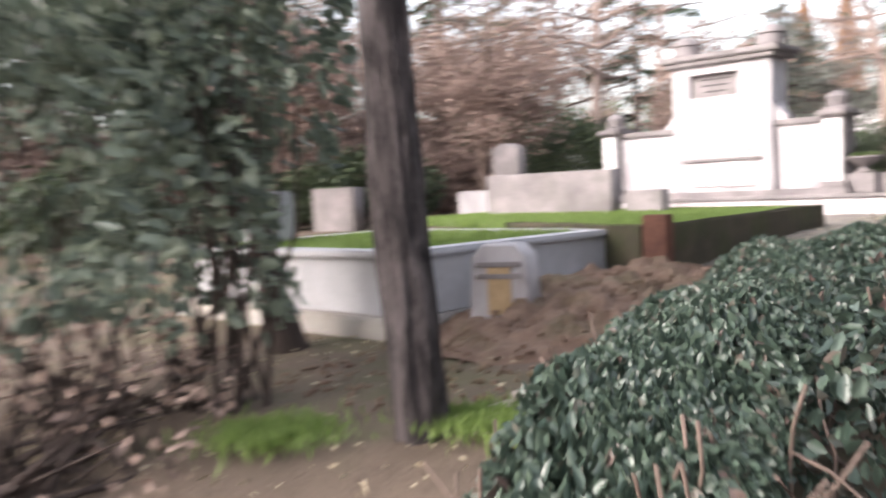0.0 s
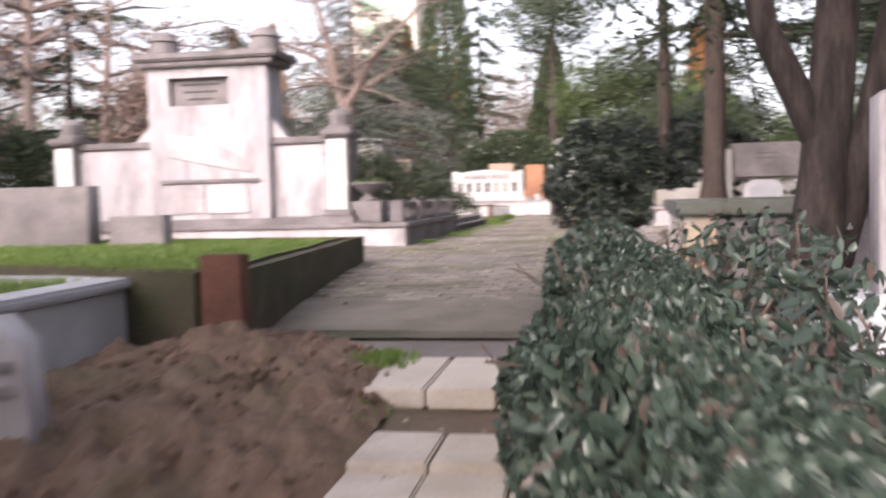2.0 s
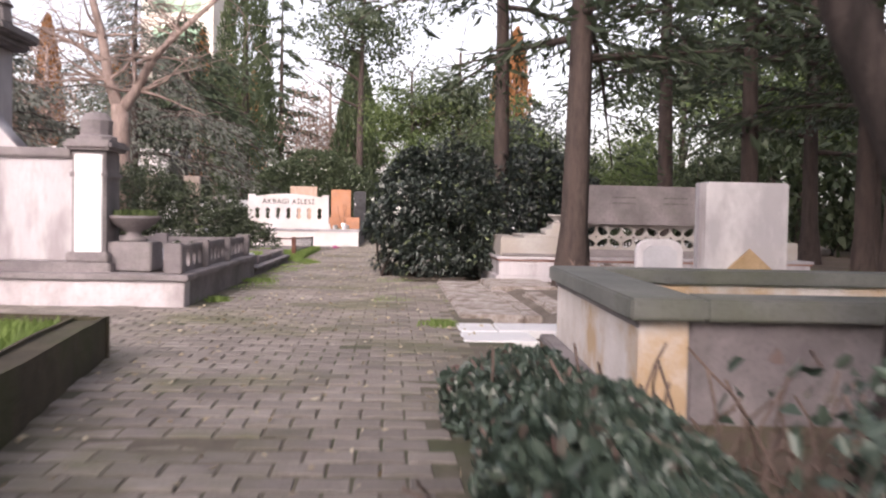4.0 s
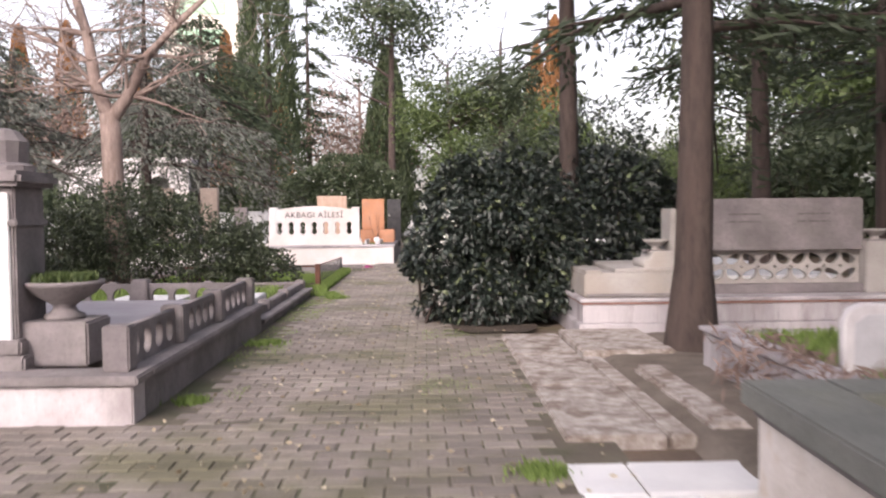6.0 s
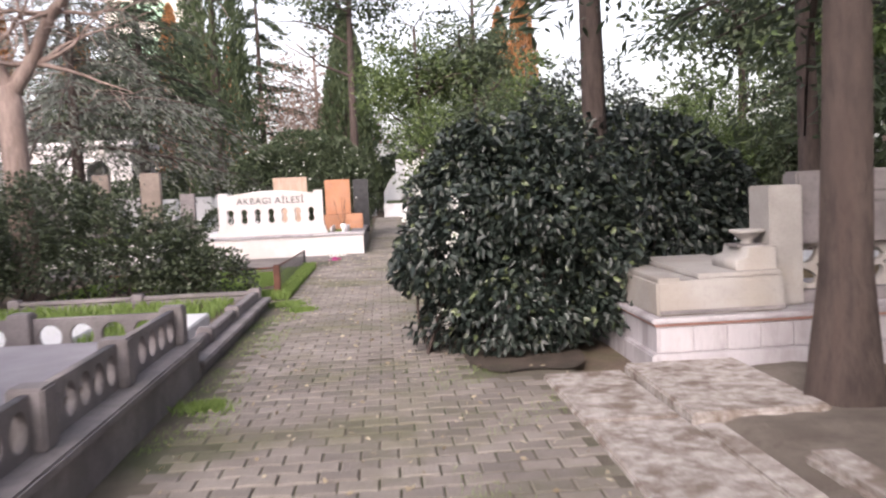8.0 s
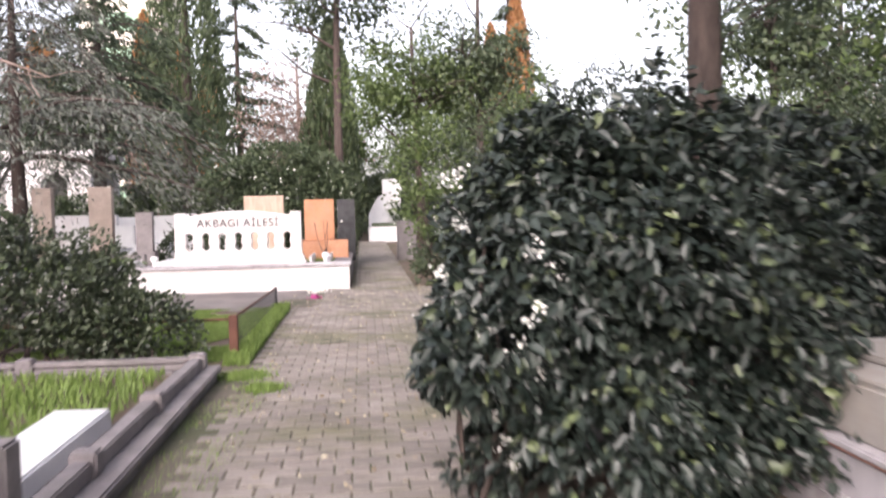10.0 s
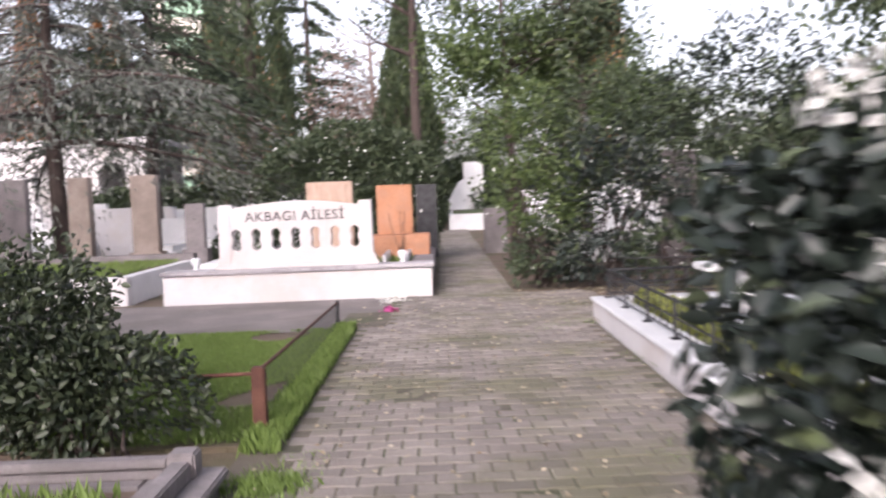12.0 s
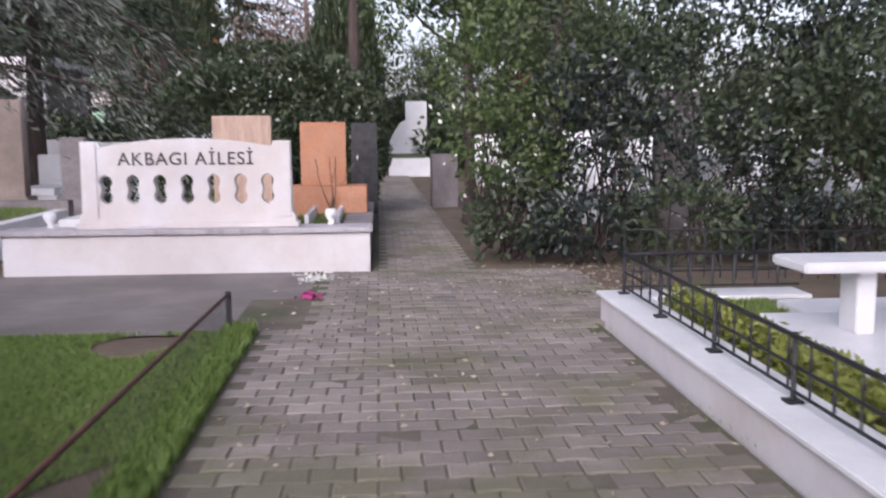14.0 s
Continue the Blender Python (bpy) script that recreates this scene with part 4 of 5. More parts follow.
hp = [(2.72, -0.15), (4.1, -0.15), (4.1, 0.75)] + [(4.1 - 1.2 * i / 8, 0.75 + 0.36 * (0.5 - 0.5 * math.cos(math.pi * i / 8))) for i in range(1, 9)] + [(2.76, 1.13), (2.72, 1.1)]
part("headstone", plate(hp, [], 0.2, 3.5, 0.02), OLDWHITE, rm)
part("plinth", box(2.5, 4.2, 3.3, 3.85, -0.3, 0.08, 0.02), MARBLE, rm)
part("floor_slab", box(2.3, 4.2, 1.6, 3.3, -0.3, -0.12, 0.02), MARBLE, rm)
part("step", box(2.3, 4.2, 2.9, 3.3, -0.12, -0.02, 0.015), MARBLE, rm)

# ---- fence and lawn ----
fe = thing("fence", (-1.2, 21.8, 0), "low rusted iron fence with wire mesh round a lawn", "fence")
part("post", box(-1.25, -1.165, 19.62, 19.7, -0.1, 0.46, 0.008), RUST, fe)
part("post", box(-1.235, -1.195, 24.0, 24.04, -0.1, 0.36, 0.005), IRON, fe)
m_ = tubes([[(Vector((-1.21, 19.66, 0.43)), 0.014), (Vector((-1.215, 24.02, 0.34)), 0.014)]], 6)
m_.materials.append(RUST)
mesh_part("top_rail", m_, fe)
m_ = tubes([[(Vector((-1.21, 19.64, 0.42)), 0.014), (Vector((-3.4, 19.55, 0.42)), 0.014)]], 6)
m_.materials.append(RUST)
mesh_part("side_rail", m_, fe)
wires = []
for i in range(56):
    y = 19.7 + 4.3 * i / 56
    h = 0.43 - 0.09 * (y - 19.66) / 4.36
    for s in (-1, 1):
        y2 = y + s * 0.28
        if 19.68 < y2 < 24.0:
            wires.append([(Vector((-1.21, y, 0.02)), 0.0016), (Vector((-1.21, y2, h)), 0.0016)])
m_ = tubes(wires, 3)
m_.materials.append(IRON)
mesh_part("wire_mesh", m_, fe)
b = box(-6.5, -1.12, 19.45, 24.05, -0.1, 0.015, 0.0)
solid("lawn", b, SOIL, "soil of the fenced lawn", "ground", "structure")
grass("lawn_grass", -4.6, -1.02, 19.5, 24.08, 0.015, 70000, "mown green lawn with bare patches", 0.06, patch=-0.5)
grass("verge_grass", -1.25, -1.02, 19.2, 24.1, 0.01, 3500, "grass tufts along the fence foot", 0.14)
for i, (x, y, r) in enumerate(((-0.95, 13.3, 0.16), (-0.98, 18.6, 0.2), (-0.75, 18.0, 0.16), (-1.0, 10.6, 0.1), (1.15, 8.8, 0.13), (0.15, 1.95, 0.16), (-0.2, -1.2, 0.3), (0.6, -0.55, 0.3), (0.2, 2.8, 0.15))):
    rng = np.random.default_rng(20 + i)
    n = int(420 * (r / 0.16) ** 1.5)
    p = np.stack([rng.normal(x, r * 0.5, n), rng.normal(y, r * 0.5, n), np.full(n, G(y) + 0.045)], 1)
    tagged(new("grass_tuft", leaves(p, 0.09, 0.012, L_GRASS, np.tile([0, 0, 1.0], (n, 1)), 0.6)), "green grass tuft at the path edge", "grass", "tufts beside the path", "stuff")

grass("moss_growth", 0.55, 1.35, 9.9, 14.2, 0.028, 4200, "short green moss between the path blocks", 0.022, seed=15, patch=0.15)
grass("moss_growth", -1.16, -0.7, 10.2, 19.2, 0.028, 4000, "short green moss along the terrace wall", 0.03, seed=16, patch=0.1)
grass("moss_growth", 0.9, 1.7, 18.0, 24.2, 0.028, 2600, "short green moss along the marble wall", 0.025, seed=17, patch=0.3)

# ---- family grave with lettered stone ----
ak = thing("white_grave", (-2.2, 30, 0), "whitewashed raised grave terrace", "grave")
part("front_wall", box(-4.17, -0.19, 27.3, 27.5, -0.1, 0.44, 0.012), WHITEWASH, ak)
part("coping", box(-4.2, -0.16, 27.26, 27.75, 0.44, 0.5, 0.012), OLDWHITE, ak)
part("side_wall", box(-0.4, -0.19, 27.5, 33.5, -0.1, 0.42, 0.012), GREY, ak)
part("side_wall", box(-4.17, -3.95, 27.5, 33.5, -0.1, 0.42, 0.012), WHITEWASH, ak)
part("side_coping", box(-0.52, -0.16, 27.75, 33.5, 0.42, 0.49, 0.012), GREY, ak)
part("fill", box(-3.95, -0.4, 27.5, 33.5, -0.1, 0.43, 0), SOIL, ak)
part("inner_slab", box(-3.8, -3.2, 28.0, 30, 0.43, 0.56, 0.014), MARBLE, ak)
for i, x in enumerate((-0.95, -0.6)):
    part("flower_curb", box(x, x + 0.05, 27.8, 29.2, 0.43, 0.6, 0.01), MARBLE, ak)
grass("terrace_grass", -3.1, -0.5, 27.8, 33.0, 0.43, 4500, "green grass on the raised grave", 0.1)
ls = thing("lettered_headstone", (-2.2, 27.5, 0.5), "white pierced headstone lettered with a family inscription", "headstone")
bot, top = 0.5, 1.44
out = [(-3.38, bot), (-1.02, bot), (-1.02, 0.62)]
out += [(-1.06, 0.68), (-1.07, 1.45), (-1.24, 1.45), (-1.26, 1.39)]
out += [(-1.26 - 1.88 * i / 12, 1.39 + 0.09 * math.sin(math.pi * i / 12)) for i in range(1, 12)]
out += [(-3.14, 1.39), (-3.16, 1.45), (-3.33, 1.45), (-3.34, 0.68), (-3.38, 0.62)]
hol = []
for i in range(7):
    cx = -3.08 + 1.76 * i / 6
    side = []
    for k in range(13):
        z = -1 + k / 6
        w = 0.076 * math.sqrt(max(0, 1 - ((abs(z) - 0.5) / 0.5) ** 2))
        side.append((max(w, 0.058) if abs(z) < 0.5 else max(w, 0.012), 0.93 + 0.17 * z))
    hol.append([(cx + w, z) for w, z in side] + [(cx - w, z) for w, z in side[::-1]])
part("panel", plate(out[::-1], hol, 0.14, 27.46, 0.01), WHITEWASH, ls)
part("foot", box(-3.42, -0.98, 27.42, 27.66, 0.5, 0.56, 0.012), WHITEWASH, ls)
for x in (-3.25, -1.15):
    part("pilaster", box(x - 0.085, x + 0.085, 27.44, 27.46, 0.62, 1.44, 0.006), WHITEWASH, ls)
cu = bpy.data.curves.new("letters", "FONT")
cu.body, cu.size, cu.extrude, cu.align_x = "AKBAGI A\u0130LES\u0130", 0.2, 0.004, "CENTER"
cu.space_character = 1.1
cu.offset = 0.001
tmp = bpy.data.objects.new("letters", cu)
me = bpy.data.meshes.new_from_object(tmp)
bpy.data.objects.remove(tmp)
me.transform(Matrix.Translation((-2.2, 27.455, 1.2)) @ pose(0, 0, 0, 90))
b = bmesh.new()
b.from_mesh(me)
bpy.data.meshes.remove(me)
glyphs = []
todo = set(b.verts)
while todo:
    stack, isle = [todo.pop()], []
    while stack:
        v = stack.pop()
        isle.append(v)
        for e in v.link_edges:
            w = e.other_vert(v)
            if w in todo:
                todo.remove(w)
                stack.append(w)
    lo, hi = min(v.co.x for v in isle), max(v.co.x for v in isle)
    near = [g for g in glyphs if g[0] < hi and lo < g[1]]
    for g in near:
        glyphs.remove(g)
        isle, lo, hi = isle + g[2], min(lo, g[0]), max(hi, g[1])
    glyphs.append((lo, hi, isle))
for lo, hi, isle in sorted(glyphs, key=lambda g: g[0]):
    c, twin = bmesh.new(), {}
    for v in isle:
        twin[v] = c.verts.new(v.co)
    for face in {q for v in isle for q in v.link_faces}:
        c.faces.new([twin[v] for v in face.verts])
    part("letter", c, LETTER, ls)
b.free()
ot = thing("terracotta_stone", (-0.82, 29.6, 0.49), "orange terracotta headstone on a matching base", "headstone")
part("base", box(-1.27, -0.24, 29.35, 29.95, 0.43, 0.84, 0.014), TERRA, ot)
part("slab", box(-1.13, -0.52, 29.6, 29.75, 0.84, 1.69, 0.012), TERRA, ot)
m_ = tubes([branch((-0.72, 29.3, 0.5), (rng.normal() * 0.3, 0, 1), 0.75, 0.008, 0.25) for i in range(5)], 4)
m_.materials.append(TWIG)
tagged(new("bare_twig_shrub", m_), "thin bare shrub before the orange stone", "shrub")
slab_stone("headstone", -2.53, -1.69, 31.0, 0.4, 1.8, 0.16, PINK, "pinkish travertine headstone behind the lettered stone")
for x in (-0.63, -3.75):
    v = thing("stone_vase", (x, 27.62, 0.5), "small white stone flower vase on the coping", "vase")
    part("bowl", lathe([(0.045, 0), (0.045, 0.02), (0.03, 0.04), (0.065, 0.09), (0.075, 0.14), (0.055, 0.18)], (x, 27.62, 0.5), 16), MARBLE, v, smooth=True)
dk = thing("dark_headstone", (-0.3, 31.3, 0.45), "dark grey narrow headstone under the shrub", "headstone")
part("stone", box(-0.5, -0.1, 31.3, 31.5, 0.3, 1.7, 0.012), IRON, dk)

lw = thing("white_grave", (-6.6, 29, 0), "low white plastered grave terrace beside the lane", "grave")
part("front_wall", box(-8.6, -4.85, 27.75, 27.95, -0.1, 0.42, 0.012), WHITEWASH, lw)
part("side_wall", box(-5.05, -4.85, 27.95, 31.5, -0.1, 0.42, 0.012), MARBLE, lw)
part("fill", box(-8.6, -5.05, 27.95, 31.5, -0.1, 0.4, 0), SOIL, lw)
part("back_curb", box(-9.2, -4.85, 31.5, 31.75, -0.1, 0.55, 0.012), GREY, lw)
grass("terrace_grass", -8.5, -5.1, 28.0, 31.4, 0.4, 5000, "green grass on the low terrace", 0.1)
slab_stone("low_wall", -11.2, -7.6, 39.6, -0.02, 1.45, 0.3, WHITEWASH, "white tomb wall behind the stone pillars", 0.0, 0.4)
slab_stone("low_wall", -7.1, -4.3, 41.2, -0.02, 1.25, 0.3, WHITEWASH, "lower white tomb wall behind the pillars", 0.12, 0.4)
slab_stone("headstone", -9.0, -8.28, 32.0, -0.02, 2.1, 0.2, GREY, "tall grey square headstone pillar", 0, 0.3)
slab_stone("headstone", -7.42, -7.02, 32.0, -0.02, 2.1, 0.25, PILLAR, "tall narrow brownish stone pillar", 0, 0.5)
slab_stone("headstone", -6.17, -5.68, 32.0, -0.02, 2.1, 0.25, PILLAR, "tall narrow brownish stone pillar with a stepped foot", 0, 0.6)
slab_stone("headstone", -5.26, -4.9, 32.5, -0.02, 1.5, 0.22, GREY, "short grey stone pillar", 0, 0.6)

# white mausoleum and far tombs
mz = thing("mausoleum", (-12, 46, 0), "white arched mausoleum among the trees", "mausoleum")
ah = [[(-14.9 + 1.0, 1.2)] + [(-13.9 + 0.5 - 0.5 * math.cos(math.pi * i / 8), 2.6 + 0.45 * math.sin(math.pi * i / 8)) for i in range(9)] + [(-12.9, 1.2)]]
ah.append([(x + 2.2, z) for x, z in ah[0]])
ah = [[(x * 1.0, z) for x, z in h] for h in ah]
part("facade", plate([(-15.6, 0), (-9.9, 0), (-9.9, 3.6), (-15.6, 3.6)], ah, 0.3, 45, 0.02), WHITEWASH, mz)
part("roof", box(-15.8, -9.7, 44.8, 49.2, 3.6, 3.85, 0.03), WHITEWASH, mz)
part("back_wall", box(-15.6, -9.9, 48.7, 49, 0, 3.6, 0.01), WHITEWASH, mz)
rng = np.random.default_rng(31)
first_tomb = None
for i in range(34):
    x = rng.uniform(-16, -3.0) if i < 22 else rng.uniform(2.6, 14)
    y = rng.uniform(34.5, 43) if i < 22 else rng.uniform(33, 46)
    if -9.5 < x < -7 and y < 36:
        x -= 3
    if first_tomb is None:
        first_tomb = thing("white_tomb", (x, y, 0), "white marble tomb with a stepped base and headstone", "tomb", "far white tombs")
        part("base", box(x - 0.6, x + 0.6, y - 1.0, y + 1.0, -0.05, 0.45, 0.02), MARBLE, first_tomb)
        part("slab", box(x - 0.45, x + 0.45, y - 0.85, y + 0.7, 0.45, 0.62, 0.02), MARBLE, first_tomb)
        part("headstone", box(x - 0.5, x + 0.5, y + 0.75, y + 0.95, 0.45, 1.35, 0.03), MARBLE, first_tomb)
    else:
        copy_thing(first_tomb, pose(x, y, 0, 0, 0, rng.normal() * 4) @ Matrix.Diagonal((rng.uniform(0.8, 1.3), 1, rng.uniform(0.7, 1.25), 1)))
ft = thing("white_tomb", (1.0, 52, 0), "white stepped tomb closing the far path", "tomb")
part("base", box(0.3, 1.85, 51, 54, -0.05, 0.66, 0.03), MARBLE, ft)
part("planted_bed", box(0.45, 1.7, 51.2, 53.2, 0.66, 0.8, 0.03), L_SHRUB, ft, "green planted top")
part("headstone", box(1.0, 1.85, 53.4, 53.7, 0.66, 2.85, 0.03), MARBLE, ft)
part("side_stone", plate([(0.35, 0.66), (1.0, 0.66), (1.0, 2.1), (0.8, 2.0), (0.55, 1.6), (0.35, 1.2)], [], 0.2, 53.45, 0.02), MARBLE, ft)
for x, y, w in ((-1.2, 52, 0.7), (-0.5, 55, 0.8), (-2.6, 50, 0.9)):
    ft = thing("white_tomb", (x, y, 0), "small white tomb beside the far path", "tomb")
    part("base", box(x - w / 2, x + w / 2, y, y + 1.8, -0.05, 0.5, 0.03), MARBLE, ft)
    part("headstone", box(x - w / 2, x + w / 2, y + 1.6, y + 1.8, 0.5, 1.4, 0.03), MARBLE, ft)
ft = thing("grey_tomb", (1.4, 37, 0), "dark grey upright tomb slab at the path edge", "tomb")
part("block", box(1.05, 1.6, 36.5, 37.2, -0.05, 1.1, 0.02), GREY, ft)

# ---- marble plot with railing and bench ----
mp_ = thing("marble_plot", (3.2, 21.3, 0), "white marble walled grave plot beside the path", "grave")
part("side_wall", box(1.68, 1.98, 18.1, 24.32, -0.1, 0.22, 0.012), WHITEWASH, mp_)
part("coping", box(1.65, 2.0, 18.05, 24.36, 0.22, 0.255, 0.008), MARBLE, mp_)
part("far_wall", box(1.98, 3.25, 24.05, 24.32, -0.1, 0.22, 0.012), WHITEWASH, mp_)
part("far_coping", box(2.0, 3.28, 24.0, 24.36, 0.22, 0.255, 0.008), MARBLE, mp_)
part("fill", box(1.98, 7, 18.1, 24.05, -0.1, 0.2, 0), SOIL, mp_)
part("marble_floor", box(2.36, 7, 18.3, 23.2, 0.2, 0.28, 0.01), MARBLE, mp_)
part("marble_floor", box(2.85, 7, 23.2, 23.7, 0.2, 0.28, 0.01), MARBLE, mp_)
sh = leaves(np.stack([np.random.default_rng(8).uniform(2.04, 2.33, 5200), np.random.default_rng(9).uniform(18.3, 23.9, 5200), np.random.default_rng(10).uniform(0.2, 0.37, 5200)], 1), 0.07, 0.03, L_YELLOW)
tagged(new("low_hedge", sh), "clipped yellow-green low hedge behind the railing", "hedge", kind="stuff")
grass("plot_grass", 2.1, 2.9, 23.2, 24.0, 0.2, 1500, "patch of green grass in the marble plot", 0.06)
ra = thing("railing", (1.83, 21.2, 0.25), "black wrought-iron railing on the marble coping", "railing")


def bar(name, p, q, r, s=6):
    m2 = tubes([[(Vector(p), r), (Vector(q), r)]], s)
    m2.materials.append(IRON)
    mesh_part(name, m2, ra)


for z, r in ((0.31, 0.009), (0.43, 0.009), (0.57, 0.014)):
    bar("rail", (1.83, 18.2, z), (1.83, 24.18, z), r)
    bar("rail", (1.83, 24.18, z), (3.25, 24.18, z), r)
n_ = 0
for i in range(28):
    y = 18.25 + 5.9 * i / 27
    m2 = tubes([[(Vector((1.83, y, z)), r) for z, r in ((0.3, 0.007), (0.36, 0.007), (0.38, 0.014), (0.4, 0.007), (0.47, 0.007), (0.49, 0.014), (0.51, 0.007), (0.57, 0.007))]], 6)
    m2.materials.append(IRON)
    mesh_part("baluster", m2, ra)
for i in range(1, 8):
    x = 1.83 + 1.42 * i / 8
    bar("baluster", (x, 24.18, 0.3), (x, 24.18, 0.57), 0.012)
for y in (18.25, 19.25, 20.25, 21.25, 22.25, 23.25, 24.18):
    bar("standard", (1.83, y, 0.25), (1.83, y, 0.59), 0.014)
    part("foot_plate", box(1.79, 1.87, y - 0.04, y + 0.04, 0.255, 0.27, 0.003), IRON, ra)
be = thing("marble_bench", (3.4, 22.6, 0.28), "white marble bench with a thick seat on block legs", "bench")
part("seat", box(2.4, 4.6, 22.35, 22.8, 0.68, 0.745, 0.012), MARBLE, be)
part("leg", box(2.8, 2.92, 22.48, 22.7, 0.28, 0.68, 0.01), MARBLE, be)
part("leg", box(4.12, 4.24, 22.48, 22.7, 0.28, 0.68, 0.01), MARBLE, be)
gs = slab_stone("headstone", 3.95, 4.55, 30.2, -0.02, 2.1, 0.2, GREY, "tall grey headstone among the shrubs", 0, 0.6)
rl = thing("railing", (5, 26.2, 0), "dark low iron railing before the shrubs", "railing")
OFF = OFFSET[rl]
m_ = tubes([[(Vector((2.5, 26.6, z)), 0.012), (Vector((9, 25.4, z)), 0.012)] for z in (0.12, 0.5)] + [[(Vector((2.5 + 6.5 * i / 40, 26.6 - 1.2 * i / 40, 0)), 0.008), (Vector((2.5 + 6.5 * i / 40, 26.6 - 1.2 * i / 40, 0.5)), 0.008)] for i in range(41)], 4)
m_.materials.append(IRON)
mesh_part("bar_panel", m_, rl)
for i, (x, y, w) in enumerate(((5.6, 32.0, 1.6), (7.5, 32.2, 1.8), (3.3, 33, 1.4))):
    t = thing("white_tomb", (x, y, 0), "white marble tomb half hidden by shrubs", "tomb")
    part("slab", box(x - w / 2, x + w / 2, y - 0.5, y + 0.5, -0.05, 0.55, 0.02), MARBLE, t)
    part("headstone", box(x - 0.4, x + 0.4, y + 0.5, y + 0.65, -0.05, 1.15, 0.02), MARBLE, t)

# ---- far building ----
bd = thing("tower_block", (-20.5, 92, 0), "pale apartment block with green bands beyond the trees", "building")
part("wall", box(-24, -17.0, 92, 102, 0, 24, 0.05), CONCRETE, bd)
part("roof", box(-24.3, -16.7, 91.7, 102.3, 24, 24.6, 0.05), CONCRETE, bd)
for i in range(7):
    w = part("window", box(-22.8, -18.2, 91.9, 92.0, 2.4 + 3 * i, 4.0 + 3 * i, 0.02), GREENGLASS, bd)

# ---- shrubs and hedges ----
rng = np.random.default_rng(41)


def hedge():
    """The clipped glossy hedge beside the slab walkway, its near end cut on a slant."""
    global rng
    rng = np.random.default_rng(41)
    t = thing("hedge", (1.6, 1.8, G(1.8)), "dark glossy clipped evergreen hedge with bare twigs below", "hedge")
    n = 80000
    y = rng.uniform(-1.95, 5.4, n)
    left = 1.04 + np.clip(0.3 - y, 0, 3) * 0.24 + 0.07 * np.sin(y * 3.1) + 0.04 * np.sin(y * 7.7)
    right = np.interp(y, (-2, -0.5, 1.0, 5.5), (2.5, 2.1, 1.75, 1.5))
    x = left + (right - left) * rng.random(n)
    g = np.interp(y, (-3.5, -1.0, 0.66, 2.6, 4.2, 6.2), (-0.6, -0.46, -0.35, -0.2, -0.07, 0.0))
    h = 0.6 + 0.06 * np.sin(x * 5 + 2 * np.sin(y * 2.3)) + 0.05 * np.sin(y * 6.1 + x * 3)
    h = h * np.clip((y + 2.1) * 1.6, 0.3, 1) * np.interp(y, (1, 4, 5.4), (1, 0.82, 0.7))
    e = np.minimum(np.minimum(x - left, right - x), 0.25) / 0.25
    top = h * (0.72 + 0.28 * np.sqrt(np.clip(e, 0, 1)))
    u = rng.random(n)
    z = np.where((x - left < 0.22) | (y < -1.6), top * (0.12 + 0.88 * u), top * (1 - 0.3 * u ** 1.5))
    p = np.stack([x, y, g + z], 1)
    d = np.stack([-(1 - e) * 0.8, np.zeros(n), 0.3 + e], 1)
    q = np.stack([rng.uniform(1.7, 2.45, 3200), rng.uniform(-1.2, 4.2, 3200), np.zeros(3200)], 1)
    q[:, 2] = np.interp(q[:, 1], (-3.5, -1.0, 0.66, 2.6, 4.2, 6.2), (-0.6, -0.46, -0.35, -0.2, -0.07, 0.0)) + rng.uniform(0.1, 0.62, 3200)
    q = q[np.sin(q[:, 0] * 9 + 2 * np.sin(q[:, 1] * 4)) * np.sin(q[:, 1] * 7) > -0.1]
    mesh_part("foliage", leaves(p, 0.064, 0.036, L_HEDGE, d, 0.9, full=True), t)
    mesh_part("loose_foliage", leaves(q, 0.075, 0.042, L_HEDGE, full=True), t)
    paths = []
    for i in range(300):
        yy = rng.uniform(-2.0, 5.0)
        xx = 1.12 + max(0, 0.3 - yy) * 0.24 + rng.random() * 1.2
        paths.append(branch((xx, yy, G(yy) - 0.02), (rng.normal() * 0.5, rng.normal() * 0.5, 1), rng.uniform(0.4, 0.66), 0.009, 0.35, 5))
    m = tubes(paths, 5)
    m.materials.append(TWIG)
    mesh_part("twig_growth", m, t, kind="stuff")


hedge()
shrub("flowering_bush", (1.4, 15.15, 0), [((1.55, 15.25, 1.15), (0.92, 0.9, 0.95)), ((0.9, 15.1, 0.98), (0.6, 0.64, 0.5)), ((1.95, 15.2, 0.8), (0.62, 0.8, 0.75)), ((1.35, 15.05, 0.5), (0.72, 0.75, 0.52)), ((1.1, 15.3, 1.55), (0.5, 0.55, 0.42)), ((0.7, 14.85, 0.75), (0.4, 0.4, 0.35)), ((1.35, 14.95, 0.34), (0.8, 0.72, 0.42)), ((1.0, 15.95, 1.05), (0.52, 0.5, 0.85))], L_BUSH,
      "large dark glossy evergreen bush with white blossoms", 0.085, 760, 27, 3, inner=0.5, rough=0.3, spread=0.95, droop=0.55, full=True, flat=0.45, ratio=0.52, gaps=-0.34)
rng = np.random.default_rng(6)
fl = []
for x, y, z in ((0.5, 14.5, 0.9), (0.42, 14.75, 0.62), (0.62, 14.42, 0.7), (0.3, 14.9, 1.15), (0.4, 15.05, 1.4), (0.38, 15.2, 1.6), (0.3, 15.1, 0.95), (0.7, 14.4, 0.98), (0.55, 14.6, 0.5), (0.75, 14.45, 1.25), (0.62, 14.75, 0.3)):
    for k in range(2):
